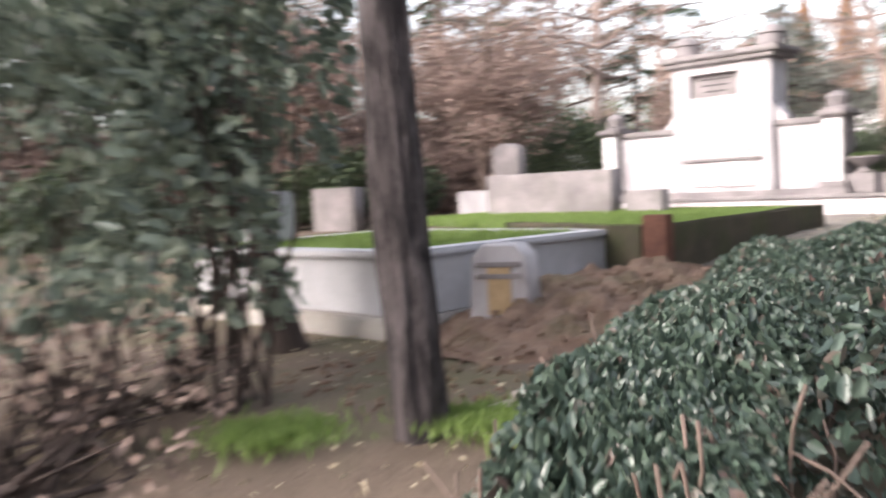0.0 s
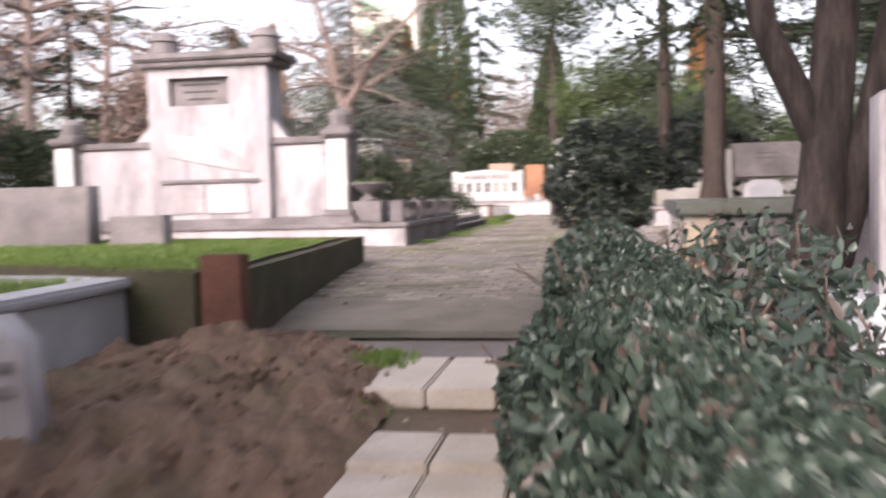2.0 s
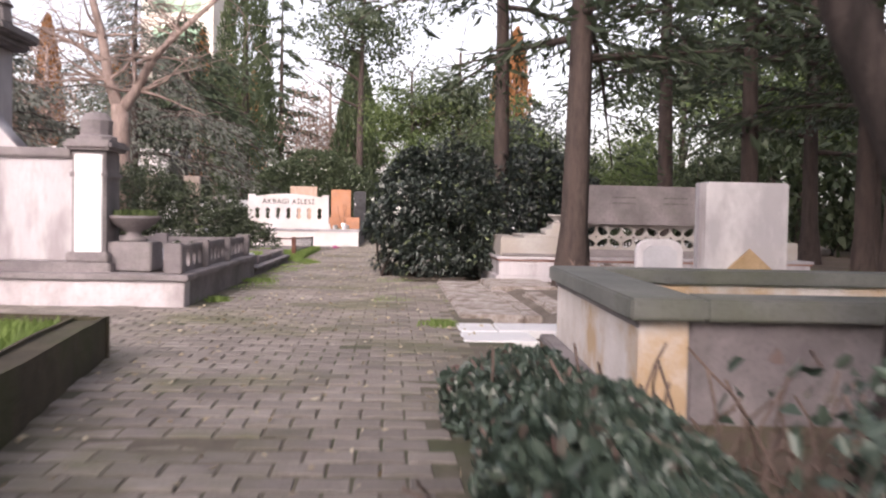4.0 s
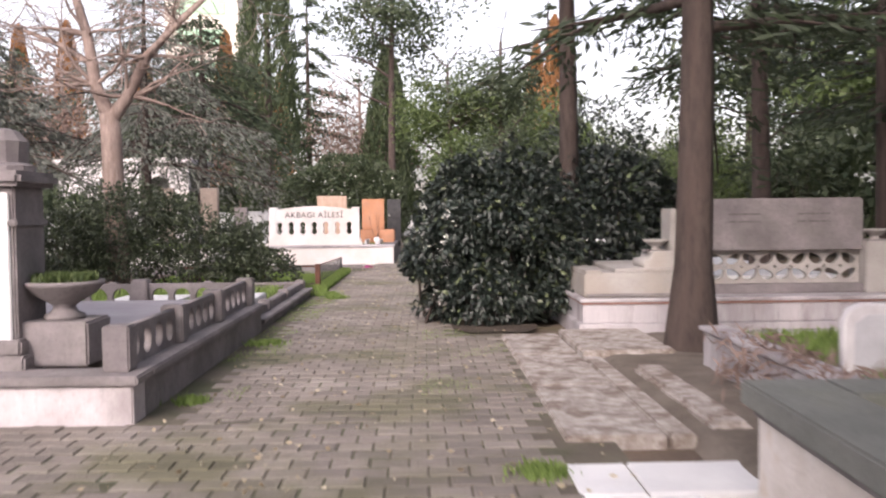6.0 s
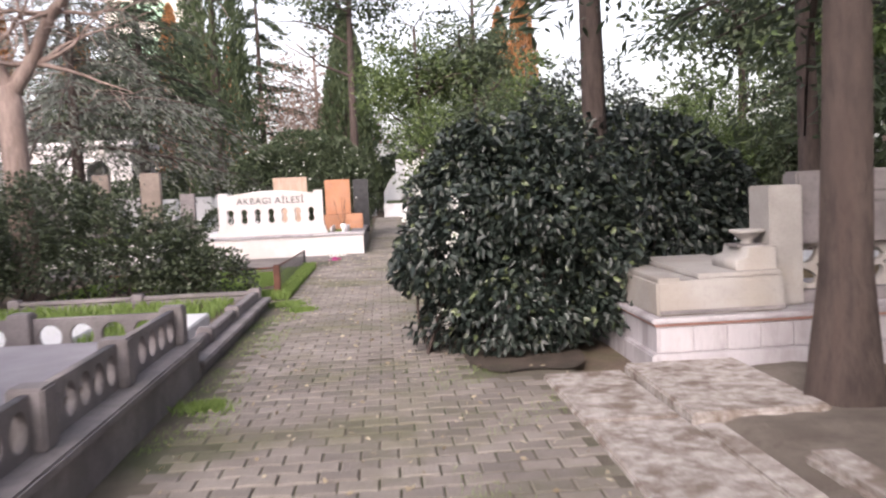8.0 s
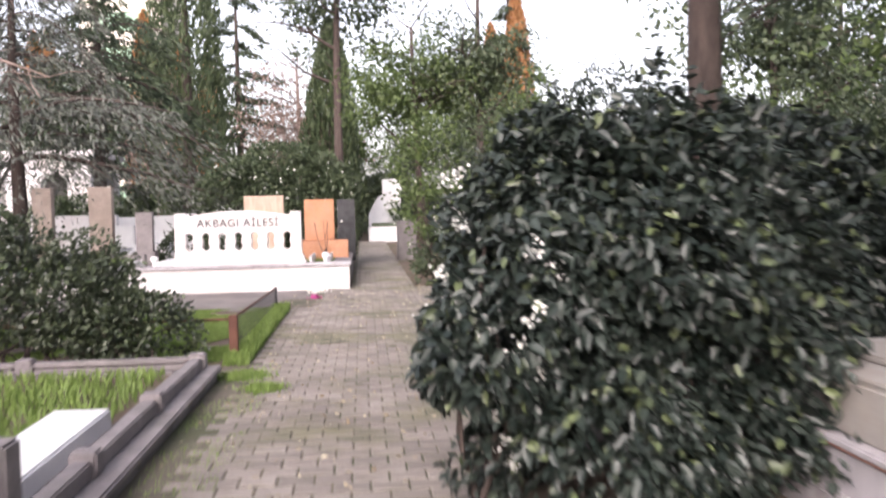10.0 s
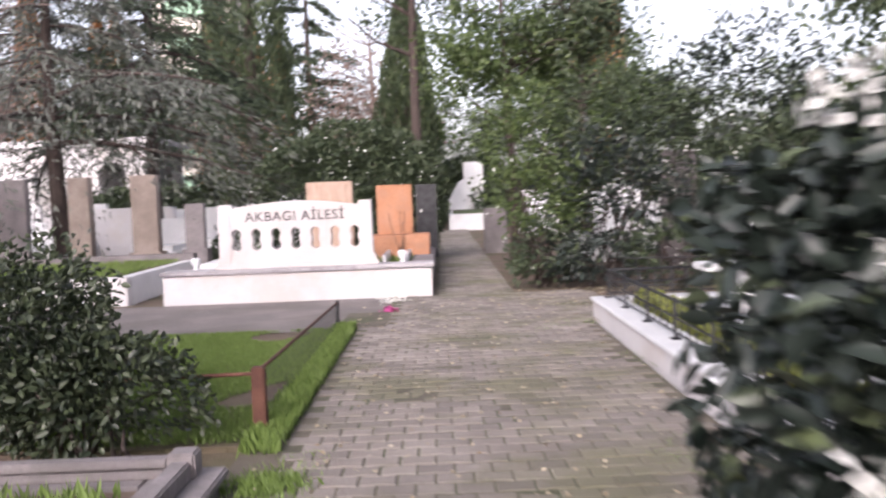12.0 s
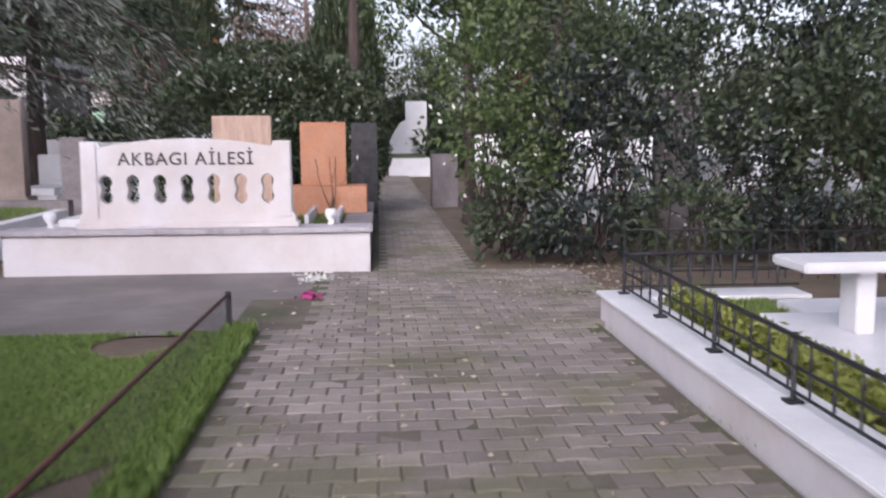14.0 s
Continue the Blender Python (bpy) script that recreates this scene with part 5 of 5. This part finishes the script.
        fl.append(np.array([x + 0.14, y + 0.08, z]) + rng.normal(size=3) * 0.05 + rng.normal(size=(13, 3)) * 0.022)
tagged(new("white_blossoms", leaves(np.concatenate(fl), 0.034, 0.024, L_FLOWER)), "clusters of white blossoms on the dark bush", "flower", kind="stuff")
shrub("dark_bush", (3.3, 17.6, 0), [((3.2, 17.6, 1.1), (1.15, 1.0, 1.15)), ((4.0, 17.8, 0.9), (0.7, 0.8, 0.95))], L_BUSH, "dense dark evergreen bush behind the tomb", 0.1, 520, 20, 8, full=True, flat=0.5, droop=0.5)
shrub("spreading_bush", (-3.6, 20.0, 0), [((-3.2, 19.7, 0.72), (1.15, 0.85, 0.78)), ((-4.4, 20.0, 0.95), (1.2, 1.1, 1.0)), ((-2.1, 19.35, 0.38), (0.62, 0.55, 0.42)), ((-5.4, 19.6, 0.7), (0.8, 0.9, 0.75)), ((-2.6, 19.5, 0.6), (0.6, 0.6, 0.6))], L_OLIVE,
      "broad dark green bush with small leaves by the lawn", 0.065, 800, 36, 9, inner=0.45, rough=0.26, gaps=-0.22, full=True)
shrub("leafy_shrub", (-1.5, -1.9, G(-1.9)), [((-1.5, -1.9, 0.75), (1.35, 1.3, 1.0)), ((-1.7, -2.2, 2.0), (1.25, 1.3, 1.1)), ((-1.0, -1.0, 1.7), (0.55, 0.5, 1.1)), ((-2.6, -1.0, 1.9), (1.2, 0.9, 1.3)), ((-0.85, -0.8, 1.5), (0.55, 0.6, 1.0)), ((-1.15, -1.0, 0.45), (0.6, 0.6, 0.7))], L_TALL,
      "tall leafy evergreen shrub with bare stems at its foot", 0.11, 210, 40, 12, low=-0.7, droop=0.35, full=True, gaps=-0.15)
shrub("dry_undergrowth", (-0.6, -2.0, G(-2)), [((-0.7, -2.1, -0.3), (0.9, 0.8, 0.45)), ((-1.6, -1.4, -0.3), (1.0, 0.7, 0.4))], L_TWIGGY, "dry brown twiggy undergrowth below the shrub", 0.07, 45, 110, 13, category="undergrowth")
shrub("laurel_shrub", (-2.0, 34.2, 0), [((-2.9, 34.0, 1.5), (1.3, 1.1, 1.4)), ((-1.2, 34.4, 1.7), (1.2, 1.1, 1.3)), ((-2.0, 34.6, 2.2), (1.3, 1.0, 1.1)), ((-0.6, 34.0, 1.2), (0.7, 0.9, 1.2))], L_SHRUB, "rounded flowering laurel behind the headstones", 0.12, 330, 30, 14)
fl = rng.normal(size=(80, 3)) * np.array([1.3, 0.7, 0.6]) + np.array([-1.9, 33.4, 2.3])
tagged(new("white_blossoms", leaves(fl, 0.08, 0.06, L_FLOWER)), "scattered pale blossoms on the laurel", "flower", kind="stuff")
mass = [((1.7, 28.9, 1.1), (0.75, 0.9, 1.2)), ((2.7, 28.9, 1.3), (1.1, 1.0, 1.5)), ((4.2, 30.2, 1.7), (1.5, 1.2, 1.9)), ((6.2, 29.8, 1.6), (1.6, 1.3, 1.9)), ((8.5, 30, 1.9), (1.8, 1.4, 2.2)), ((1.6, 30.5, 2.0), (0.9, 1.2, 1.6)), ((3.2, 30.0, 2.5), (1.5, 1.3, 1.3)), ((5.6, 30.6, 3.1), (1.8, 1.2, 1.4)), ((4.3, 28.5, 0.9), (1.0, 0.7, 1.0)), ((5.9, 28.4, 1.3), (1.2, 0.9, 1.6)), ((7.9, 28.3, 1.5), (1.5, 1.0, 1.8)), ((10.2, 28, 1.8), (1.6, 1.2, 2.2))]
for i, ms_ in enumerate(mass):
    shrub("tall_shrub", (ms_[0][0], ms_[0][1], 0), [ms_], (L_LIGHT, L_BUSH, L_SHRUB, L_SHRUB, L_LIGHT, L_LIGHT, L_SHRUB, L_BUSH, L_BUSH, L_SHRUB, L_LIGHT, L_SHRUB)[i], "tall loose green shrub beside the narrow path", (0.1, 0.12, 0.09, 0.13)[i % 4], (190, 150, 210, 135)[i % 4], 16, 50 + i, inner=0.35, rough=0.4, low=(-0.35, -0.6)[i % 2], gaps=-0.08, full=True)
for i, ms_ in enumerate((((1.5, 28.1, 0.5), (0.6, 0.6, 0.6)), ((2.3, 27.75, 0.4), (0.8, 0.5, 0.5)), ((3.5, 27.6, 0.45), (0.9, 0.5, 0.55)), ((4.8, 27.6, 0.4), (0.9, 0.5, 0.5)), ((6.6, 27.4, 0.5), (1.2, 0.5, 0.6)))):
    shrub("low_shrub", (ms_[0][0], ms_[0][1], 0), [ms_], (L_SHRUB, L_BUSH)[i % 2], "low dark leafy shrub reaching to the ground", 0.11, 210, 8, 160 + i, inner=0.4, rough=0.35, gaps=-0.15, full=True)
fl = rng.normal(size=(170, 3)) * np.array([1.6, 0.4, 0.7]) + np.array([3.6, 28.2, 1.3])
tagged(new("white_blossoms", leaves(fl, 0.07, 0.05, L_FLOWER)), "scattered white blossoms on the tall shrubs", "flower", kind="stuff")
shrub("low_laurel", (-4.5, 33.6, 0), [((-4.4, 33.8, 0.5), (0.7, 0.6, 0.6))], L_SHRUB, "low green laurel between the tombs", 0.1, 330, 8, 15)
for i, (x, y, r, h) in enumerate(((-9.0, 13.5, 1.6, 1.5), (-11.5, 15, 1.8, 2.0), (-6.6, 22.5, 1.5, 1.3), (-9.5, 24.5, 1.6, 1.4))):
    shrub("background_bush", (x, y, 0), [((x, y, h * 0.6), (r, r * 0.8, h * 0.75))], L_SHRUB, "dark green bush behind the monument", 0.12, 300, 10, 70 + i)

# ---- trees ----
broad_tree("old_tree", (0.33, -0.74, G(-0.7)), 6.5, 0.1, 5.6, 2.0, L_SHRUB, BARK, "dark furrowed tree trunk beside the walkway", 0.09, 5000, (-0.3, 0.1), 8, seed=2, flare=1.05, furrow=True, taper=0.15)
broad_tree("leaning_tree", (-1.9, 0.1, G(0.1)), 6.0, 0.1, 4.6, 2.0, L_BUSH, BARKB, "leaning reddish-brown tree by the marble grave", 0.11, 6000, (-0.8, -0.6), 8, seed=5, flare=1.7)


def forked_tree():
    """A tree of several stems that part low above the ground."""
    global rng
    rng = np.random.default_rng(21)
    t = thing("forked_tree", (2.75, 4.45, G(4.4)), "dark many-stemmed tree beside the walled grave", "tree")
    z0 = G(4.4)
    stems = [[(2.72, 4.45, -0.06, 0.27), (2.74, 4.45, 0.25, 0.2), (2.8, 4.5, 0.8, 0.165), (2.86, 4.5, 1.5, 0.15), (2.95, 4.55, 2.6, 0.13), (3.1, 4.6, 4.2, 0.1), (3.2, 4.7, 6, 0.07)],
             [(2.78, 4.5, 1.0, 0.12), (2.62, 4.5, 1.35, 0.11), (2.45, 4.55, 1.75, 0.1), (2.3, 4.6, 2.6, 0.085), (2.1, 4.8, 4.2, 0.06)],
             [(2.86, 4.5, 0.2, 0.12), (3.0, 4.45, 0.8, 0.11), (3.15, 4.4, 1.6, 0.1), (3.5, 4.4, 3.0, 0.08), (3.9, 4.5, 5.0, 0.05)]]
    paths = [[(Vector((x - 0.14, y, z + z0)), r * 0.9) for x, y, z, r in s] for s in stems]
    for s in list(paths):
        for p, r in s[-2:]:
            for k in range(4):
                paths.append(branch(p, (rng.normal(), rng.normal(), 0.7), 1.5, r * 0.5, 0.3))
    m = tubes(paths, 9)
    m.materials.append(BARKD)
    mesh_part("trunk", m, t)
    c = []
    for i in range(64):
        q = np.array([3.2, 5.0, 3.7]) + rng.normal(size=3) * np.array([1.6, 1.4, 0.75])
        c.append(q + rng.normal(size=(180, 3)) * 0.26)
    mesh_part("crown", leaves(np.concatenate(c), 0.12, 0.035, L_PINE, droop=0.3), t)


forked_tree()
conifer("pine_tree", (2.98, 12.46, 0), 11, 0.185, 2.9, 4.2, L_PINE, BARKB, "tall brown-trunked pine before the tomb", 10500, 0.45, 31, 0.2, 30)
conifer("pine_tree", (2.6, 17.2, 0), 12, 0.16, 4.6, 3.2, L_PINE, BARKB, "slim dark pine behind the bush", 4000, 0.45, 32, 0.22, 30)
conifer("pine_tree", (6.4, 20.0, 0), 12, 0.19, 4.2, 3.2, L_PINE, BARKB, "dark pine behind the lattice tomb", 5000, 0.45, 33, 0.24, 28)
conifer("pine_tree", (10.5, 22.0, 0), 12, 0.22, 2.6, 4.5, L_PINE, BARKB, "dark pine beyond the graves", 8000, 0.4, 34, 0.26, 28)
conifer("pine_tree", (7.8, 14.5, 0), 10, 0.17, 2.4, 3.5, L_PINE, BARKB, "dark pine beside the tombs", 7000, 0.5, 35, 0.22, 26)


for i, (x, y, f, c) in enumerate(((6.0, 10.5, 4.2, 9000), (8.5, 9.5, 3.6, 9000), (9.5, 17.5, 3.0, 6500), (6.8, 16.5, 3.7, 5500), (6.5, 6.0, 4.0, 9000), (5.2, 2.0, 4.0, 9000), (12.5, 15, 2.4, 7000))):
    conifer("pine_tree", (x, y, G(y)), 10.5 + i % 3, 0.18, f, 4.2, L_PINE, BARKB, "dark pine shading the graves", c, 0.4, 200 + i, 0.24, 30)


def cedar():
    """A pale-barked cedar whose trunk forks high, with sweeping blue-green boughs."""
    global rng
    rng = np.random.default_rng(51)
    t = thing("cedar_tree", (-4.85, 20.6, 0), "pale-barked cedar with a forked bare trunk and sweeping boughs", "tree")
    o, k = Vector((-4.85, 20.6, 0)), 0.62
    stems = [[((0, 0, -0.1), 0.42), ((0, 0, 0.6), 0.33), ((-0.05, 0, 2.2), 0.3), ((-0.1, 0, 4.3), 0.29), ((-0.15, 0, 5.0), 0.27)],
             [((-0.15, 0, 4.9), 0.22), ((-0.5, 0, 5.8), 0.18), ((-0.7, 0, 7.2), 0.15), ((-1.2, 0, 9), 0.1), ((-1.6, 0.3, 11), 0.06)],
             [((-0.1, 0, 4.8), 0.22), ((0.4, 0, 5.5), 0.17), ((1.0, -0.1, 6.6), 0.14), ((1.9, -0.2, 7.5), 0.1), ((3.2, -0.4, 8.6), 0.06)],
             [((-0.6, 0, 6.4), 0.1), ((-1.6, 0.2, 7.0), 0.08), ((-3.0, 0.4, 7.6), 0.05)]]
    paths = [[(o + Vector(p) * k, r * k) for p, r in s] for s in stems]
    for s in list(paths)[1:]:
        for p, r in s[1:]:
            for i in range(5):
                b = branch(p, (rng.normal(), rng.normal() * 0.6, rng.uniform(-0.1, 0.8)), 1.5, r * 0.4, 0.4, 6)
                paths.append(b)
                for q, _ in b[2:]:
                    for j in range(2):
                        paths.append(branch(q, (rng.normal(), rng.normal(), rng.normal() * 0.5), 0.6, 0.008, 0.4, 4))
    m = tubes(paths[:1], 12)
    m.materials.append(BARKL)
    mesh_part("trunk", m, t)
    for q in paths[1:4]:
        m = tubes([q], 9)
        m.materials.append(BARKL)
        mesh_part("limb", m, t)
    m = tubes(paths[4:], 5)
    m.materials.append(BARKL)
    mesh_part("branchwork", m, t)


cedar()
conifer("deodar_tree", (-8.2, 33.4, 0), 9.0, 0.22, 2.9, 5.6, L_CEDAR, BARKB, "deodar cedar with drooping blue-green boughs", 15000, 0.9, 52, 0.22, 32, width=0.2, wisp=0.08)
conifer("deodar_tree", (-12.5, 31.5, 0), 7.4, 0.22, 3.0, 4.4, L_CEDAR, BARKB, "deodar cedar with drooping boughs behind the bush", 9000, 0.7, 53, 0.28, 32, width=0.2)
conifer("deodar_tree", (-7.4, 37.5, 0), 8.6, 0.24, 4.4, 5.0, L_PINE, BARKB, "dark drooping conifer over the white tombs", 7500, 0.8, 54, 0.3, 32, width=0.22)
column_tree("cypress", (-6.3, 45, 0), 14, 2.0, L_CYP, BARKB, "tall narrow dark green cypress", 11000, 0.3, 61)
column_tree("cypress", (-1.2, 50, 0), 9, 1.6, L_CYP, BARKB, "dark cypress beside the far path", 9000, 0.32, 62)
broad_tree("light_tree", (1.5, 33.0, 0), 7.0, 0.1, 4.3, 1.7, L_LIGHT, BARKB, "slender light green tree beside the path", 0.13, 6000, (-0.1, 0), 12, 0.2, seed=63, clumps=34)
broad_tree("dark_tree", (3.1, 33.5, 0), 8.0, 0.12, 5.0, 1.8, L_SHRUB, BARKB, "dark green tree beside the path", 0.14, 5500, (0, 0), 10, 0.2, seed=64)
broad_tree("tall_tree", (-0.66, 40, 0), 13, 0.17, 8.5, 2.8, L_SHRUB, BARKB, "tall slim tree with sparse foliage", 0.2, 4200, (0.1, 0), 14, 0.3, seed=65, clumps=40)
broad_tree("pale_tree", (-12.2, 18.3, 0), 9, 0.17, 6, 2.6, L_SUNLIT, BARKL, "pale-trunked tree nearly bare", 0.1, 0, (0.3, 0), 16, seed=66)
broad_tree("pale_tree", (-10.6, 18.8, 0), 9, 0.13, 6, 2.6, L_SUNLIT, BARKL, "slim pale-trunked bare tree", 0.1, 0, (0.5, 0), 16, seed=67)
for i, (x, y, h, r) in enumerate(((-7.2, 14.8, 3.4, 1.8), (-19, 14, 6.5, 3.2), (-16, 18, 6.0, 3.2), (-21, 6, 6.5, 3.4), (-10, 11, 3.6, 2.0), (-13.5, 13, 4.2, 2.4), (-13, 7.5, 4.0, 2.2), (-9.4, 5.0, 3.4, 1.6), (-16, 10, 5, 2.8))):
    broad_tree("bare_brush_tree", (x, y, G(y)), h * 1.4, 0.09, h * 0.75, r, L_TWIGGY, TWIG, "dry brown twiggy tree behind the graves", 0.12, 6500, (0.2, 0), 18, 0.05, seed=80 + i, clumps=70)

# woods that close the view: a few kinds, repeated
kinds = [conifer("wood_pine", (-17, 28, 0), 13, 0.22, 1.6, 4.2, L_PINE, BARKB, "dark pine of the surrounding wood", 5200, 0.5, 91, 0.42, 26),
         broad_tree("wood_tree", (12, 36, 0), 10, 0.18, 6.2, 3.6, L_SHRUB, BARKB, "leafy tree of the surrounding wood", 0.26, 5200, (0, 0), 12, 0.1, seed=92, clumps=46),
         broad_tree("wood_tree", (-3, 56, 0), 10, 0.18, 6.0, 3.6, L_TWIGGY, BARKL, "brown nearly bare tree of the surrounding wood", 0.22, 2600, (0, 0), 16, 0.1, seed=93, clumps=46),
         column_tree("wood_cypress", (9, 62, 0), 13, 1.5, L_SUNLIT, BARKB, "cypress of the surrounding wood, its sunlit orange put into the leaf colour", 5200, 0.42, 94),
         broad_tree("wood_tree", (7, 48, 0), 8, 0.15, 4.6, 3.2, L_LIGHT, BARKB, "light green tree of the surrounding wood", 0.26, 4600, (0, 0), 10, 0.1, seed=95, clumps=40)]
rng = np.random.default_rng(100)
spots = []
for i in range(46):
    a = -1.15 + 2.3 * (i + 0.5) / 46 + rng.normal() * 0.02
    d = rng.uniform(46, 66)
    spots.append((d * math.sin(a), 6 + d * math.cos(a), (0, 1, 0, 2, 4, 1)[i % 6]))
for i in range(14):
    spots.append((rng.uniform(-30, 30), rng.uniform(66, 78), 3))
for i in range(20):
    a = -1.7 - 2.9 * (i + 0.5) / 20
    spots.append((26 * math.sin(a), 4 + 26 * math.cos(a), (0, 1)[i % 2]))
for x, y, k in ((-20, 20, 0), (-22, 13, 1), (-18, 24, 2), (-24, 28, 0), (14, 30, 4), (17, 33, 1), (16, 24, 4), (15, 12, 0), (18, 18, 1), (12, 42, 4), (-17.8, 65, 3), (-13.7, 71, 3), (12.5, 74, 3), (-24, 68, 3), (-15.5, 56, 3), (-13, 50, 1), (5.5, 54, 1), (-9, 52, 2), (-18, 6, 1), (-19, 0, 0)):
    spots.append((x, y, k))
for x, y, k in spots:
    a = math.degrees(math.atan2(x, y - 10))
    if 10 < a < 25 and y > 30:
        copy_thing(kinds[(1, 4)[int(x) % 2]], pose(x, y, G(y), 0, 0, rng.uniform(0, 360)) @ Matrix.Scale(0.5, 4))
        continue
    s = rng.uniform(0.75, 1.15)
    copy_thing(kinds[k], pose(x, y, G(y), 0, 0, rng.uniform(0, 360)) @ Matrix.Scale(s, 4))

under = shrub("undergrowth", (-20, 17, 0), [((-20, 17, 0.9), (2.2, 1.4, 1.1)), ((-18.3, 17.3, 0.7), (1.4, 1.2, 0.9))], L_SHRUB, "dark evergreen undergrowth below the wood", 0.22, 110, 6, 300, category="undergrowth", inner=0.5)
brown = shrub("undergrowth", (-16, 13, 0), [((-16, 13, 0.9), (2.2, 1.4, 1.2)), ((-14.4, 13.3, 0.8), (1.4, 1.2, 1.0))], L_TWIGGY, "dry brown undergrowth below the bare trees", 0.2, 110, 10, 301, category="undergrowth", inner=0.3)
for i in range(54):
    a = -2.0 + 4.0 * i / 53
    d = 30 + 8 * math.sin(i * 2.7) + (14 if abs(a) < 0.5 else 0)
    x, y = d * math.sin(a), 8 + d * math.cos(a)
    if -4 < x < 4:
        y += 14
    copy_thing(brown if a < -0.7 and i % 3 else under, pose(x, y, G(y), 0, 0, 57 * i) @ Matrix.Scale(1.3 + 0.5 * math.sin(i * 1.9), 4))
for i, (x, y) in enumerate(((-9, 16.5), (-12, 12.5), (-15, 9.5), (-14.5, 6.2), (-13, 3.5), (-12, 20), (-16, 3), (-8, 17.5), (-11.5, 9))):
    copy_thing(brown if i % 4 else under, pose(x, y, G(y), 0, 0, 77 * i) @ Matrix.Scale(0.8, 4))

# ---- litter ----
rng = np.random.default_rng(120)
n = 900
p = np.stack([rng.uniform(-1.1, 1.6, n), rng.uniform(4, 27, n), np.full(n, 0.052)], 1)
p[:, 2] = [G(v) + 0.05 for v in p[:, 1]]
q = np.stack([rng.uniform(1.0, 3.0, 420), rng.uniform(25.0, 27.4, 420), np.full(420, 0.03)], 1)
s_ = np.stack([rng.uniform(-3, 0.9, 500), rng.uniform(-2.5, 2, 500), np.zeros(500)], 1)
s_[:, 2] = [G(v) + 0.012 for v in s_[:, 1]]
d = rng.normal(size=(n + 920, 3)) * np.array([1, 1, 0.12])
lf = leaves(np.concatenate([p, q, s_]), 0.045, 0.022, L_FALLEN, d, 0.05)
tagged(new("fallen_leaves", lf), "pale fallen leaves and petals scattered on the ground", "leaf", kind="stuff")
fw = thing("discarded_flowers", (-0.85, 25.6, 0.01), "discarded magenta and white flowers on the lane", "flowers")
c = np.random.default_rng(1).normal(size=(60, 3)) * np.array([0.05, 0.05, 0.025]) + np.array([-0.72, 25.5, 0.05])
mesh_part("magenta_flower", leaves(c, 0.07, 0.05, L_PINKF), fw)
c = np.random.default_rng(2).normal(size=(60, 3)) * np.array([0.1, 0.08, 0.02]) + np.array([-0.75, 26.6, 0.04])
mesh_part("white_flower", leaves(c, 0.08, 0.05, L_FLOWER), fw)

# ---- block paving ----
PW, PD, GAP = 0.2, 0.165, 0.011


def paver_outline():
    a, b = PW / 2 - GAP / 2, PD / 2 - GAP / 2
    w = 0.008
    return [(-a, -b), (-a * 0.62, -b), (-a * 0.4, -b + w), (a * 0.4, -b + w), (a * 0.62, -b), (a, -b), (a, b), (a * 0.62, b), (a * 0.4, b - w), (-a * 0.4, b - w), (-a * 0.62, b), (-a, b)]


ol = paver_outline()
pv, pf = [], []
for z, k in ((-0.03, 1.0), (0.026, 1.0), (0.032, 0.95)):
    pv += [(x * k, y * k, z) for x, y in ol]
for r_ in (0, 12):
    for i in range(12):
        pf.append((r_ + i, r_ + (i + 1) % 12, r_ + 12 + (i + 1) % 12, r_ + 12 + i))
pf.append((24, 25, 26, 27, 28, 29, 30, 31, 32, 33, 34, 35))
pave = bpy.data.meshes.new("paver")
pave.from_pydata(pv, [], pf)
pave.materials.append(PAVER)
paving = thing("paving", (0, 12, 0), "grey-brown interlocking concrete block paving with moss", "paving", kind="structure")
rng = np.random.default_rng(77)
V0 = np.array(pv)
allv, allf, single = [], [], 0
rows_n = int((50.8 - 3.45) / PD)
for j in range(rows_n):
    y = 3.45 + PD * j
    if y < 4.4:
        continue
    xl, xr = (-1.02, 1.36)
    if y < 10:
        xl = np.interp(y, (3.4, 7, 10), (-0.55, -1.1, -1.15))
        xr = 1.0 if y < 5.6 else 1.3
        if 7.35 < y < 9.9:
            xl = -5.2
    elif 13.8 < y < 16.4:
        xr = 0.9
    elif y > 16.8 and y < 24.4:
        xr = 1.6
    if y > 24.1:
        xl, xr = (-0.66, 2.05)
    if y > 27.1:
        xl, xr = (-0.12, 0.95)
    off = (j % 2) * PW / 2
    for i in range(int(-5.4 / PW) - 1, int(2.2 / PW) + 2):
        x = i * PW + off
        if x - PW / 2 < xl - 0.06 or x + PW / 2 > xr + 0.06:
            continue
        dz = 0.004 * noise.noise((x * 1.5, y * 1.5, 7)) * 2 + rng.normal() * 0.0016 + G(y)
        tx, ty = rng.normal() * 0.008, rng.normal() * 0.008
        if 20.4 < y < 23.9 and single < 300:
            ob = new("paver", pave)
            ob.parent = paving
            ob.location = (x, y - 12, dz)
            ob.rotation_euler = (tx, ty, rng.normal() * 0.008)
            single += 1
        else:
            v = V0 + np.array([x, y, dz])
            v[:, 2] += V0[:, 1] * tx - V0[:, 0] * ty
            allf += [tuple(q + len(allv) for q in f) for f in pf]
            allv += v.tolist()
me = bpy.data.meshes.new("pavers")
me.from_pydata(allv, [], allf)
me.materials.append(PAVER)
mesh_part("pavers", me, paving, kind="stuff")
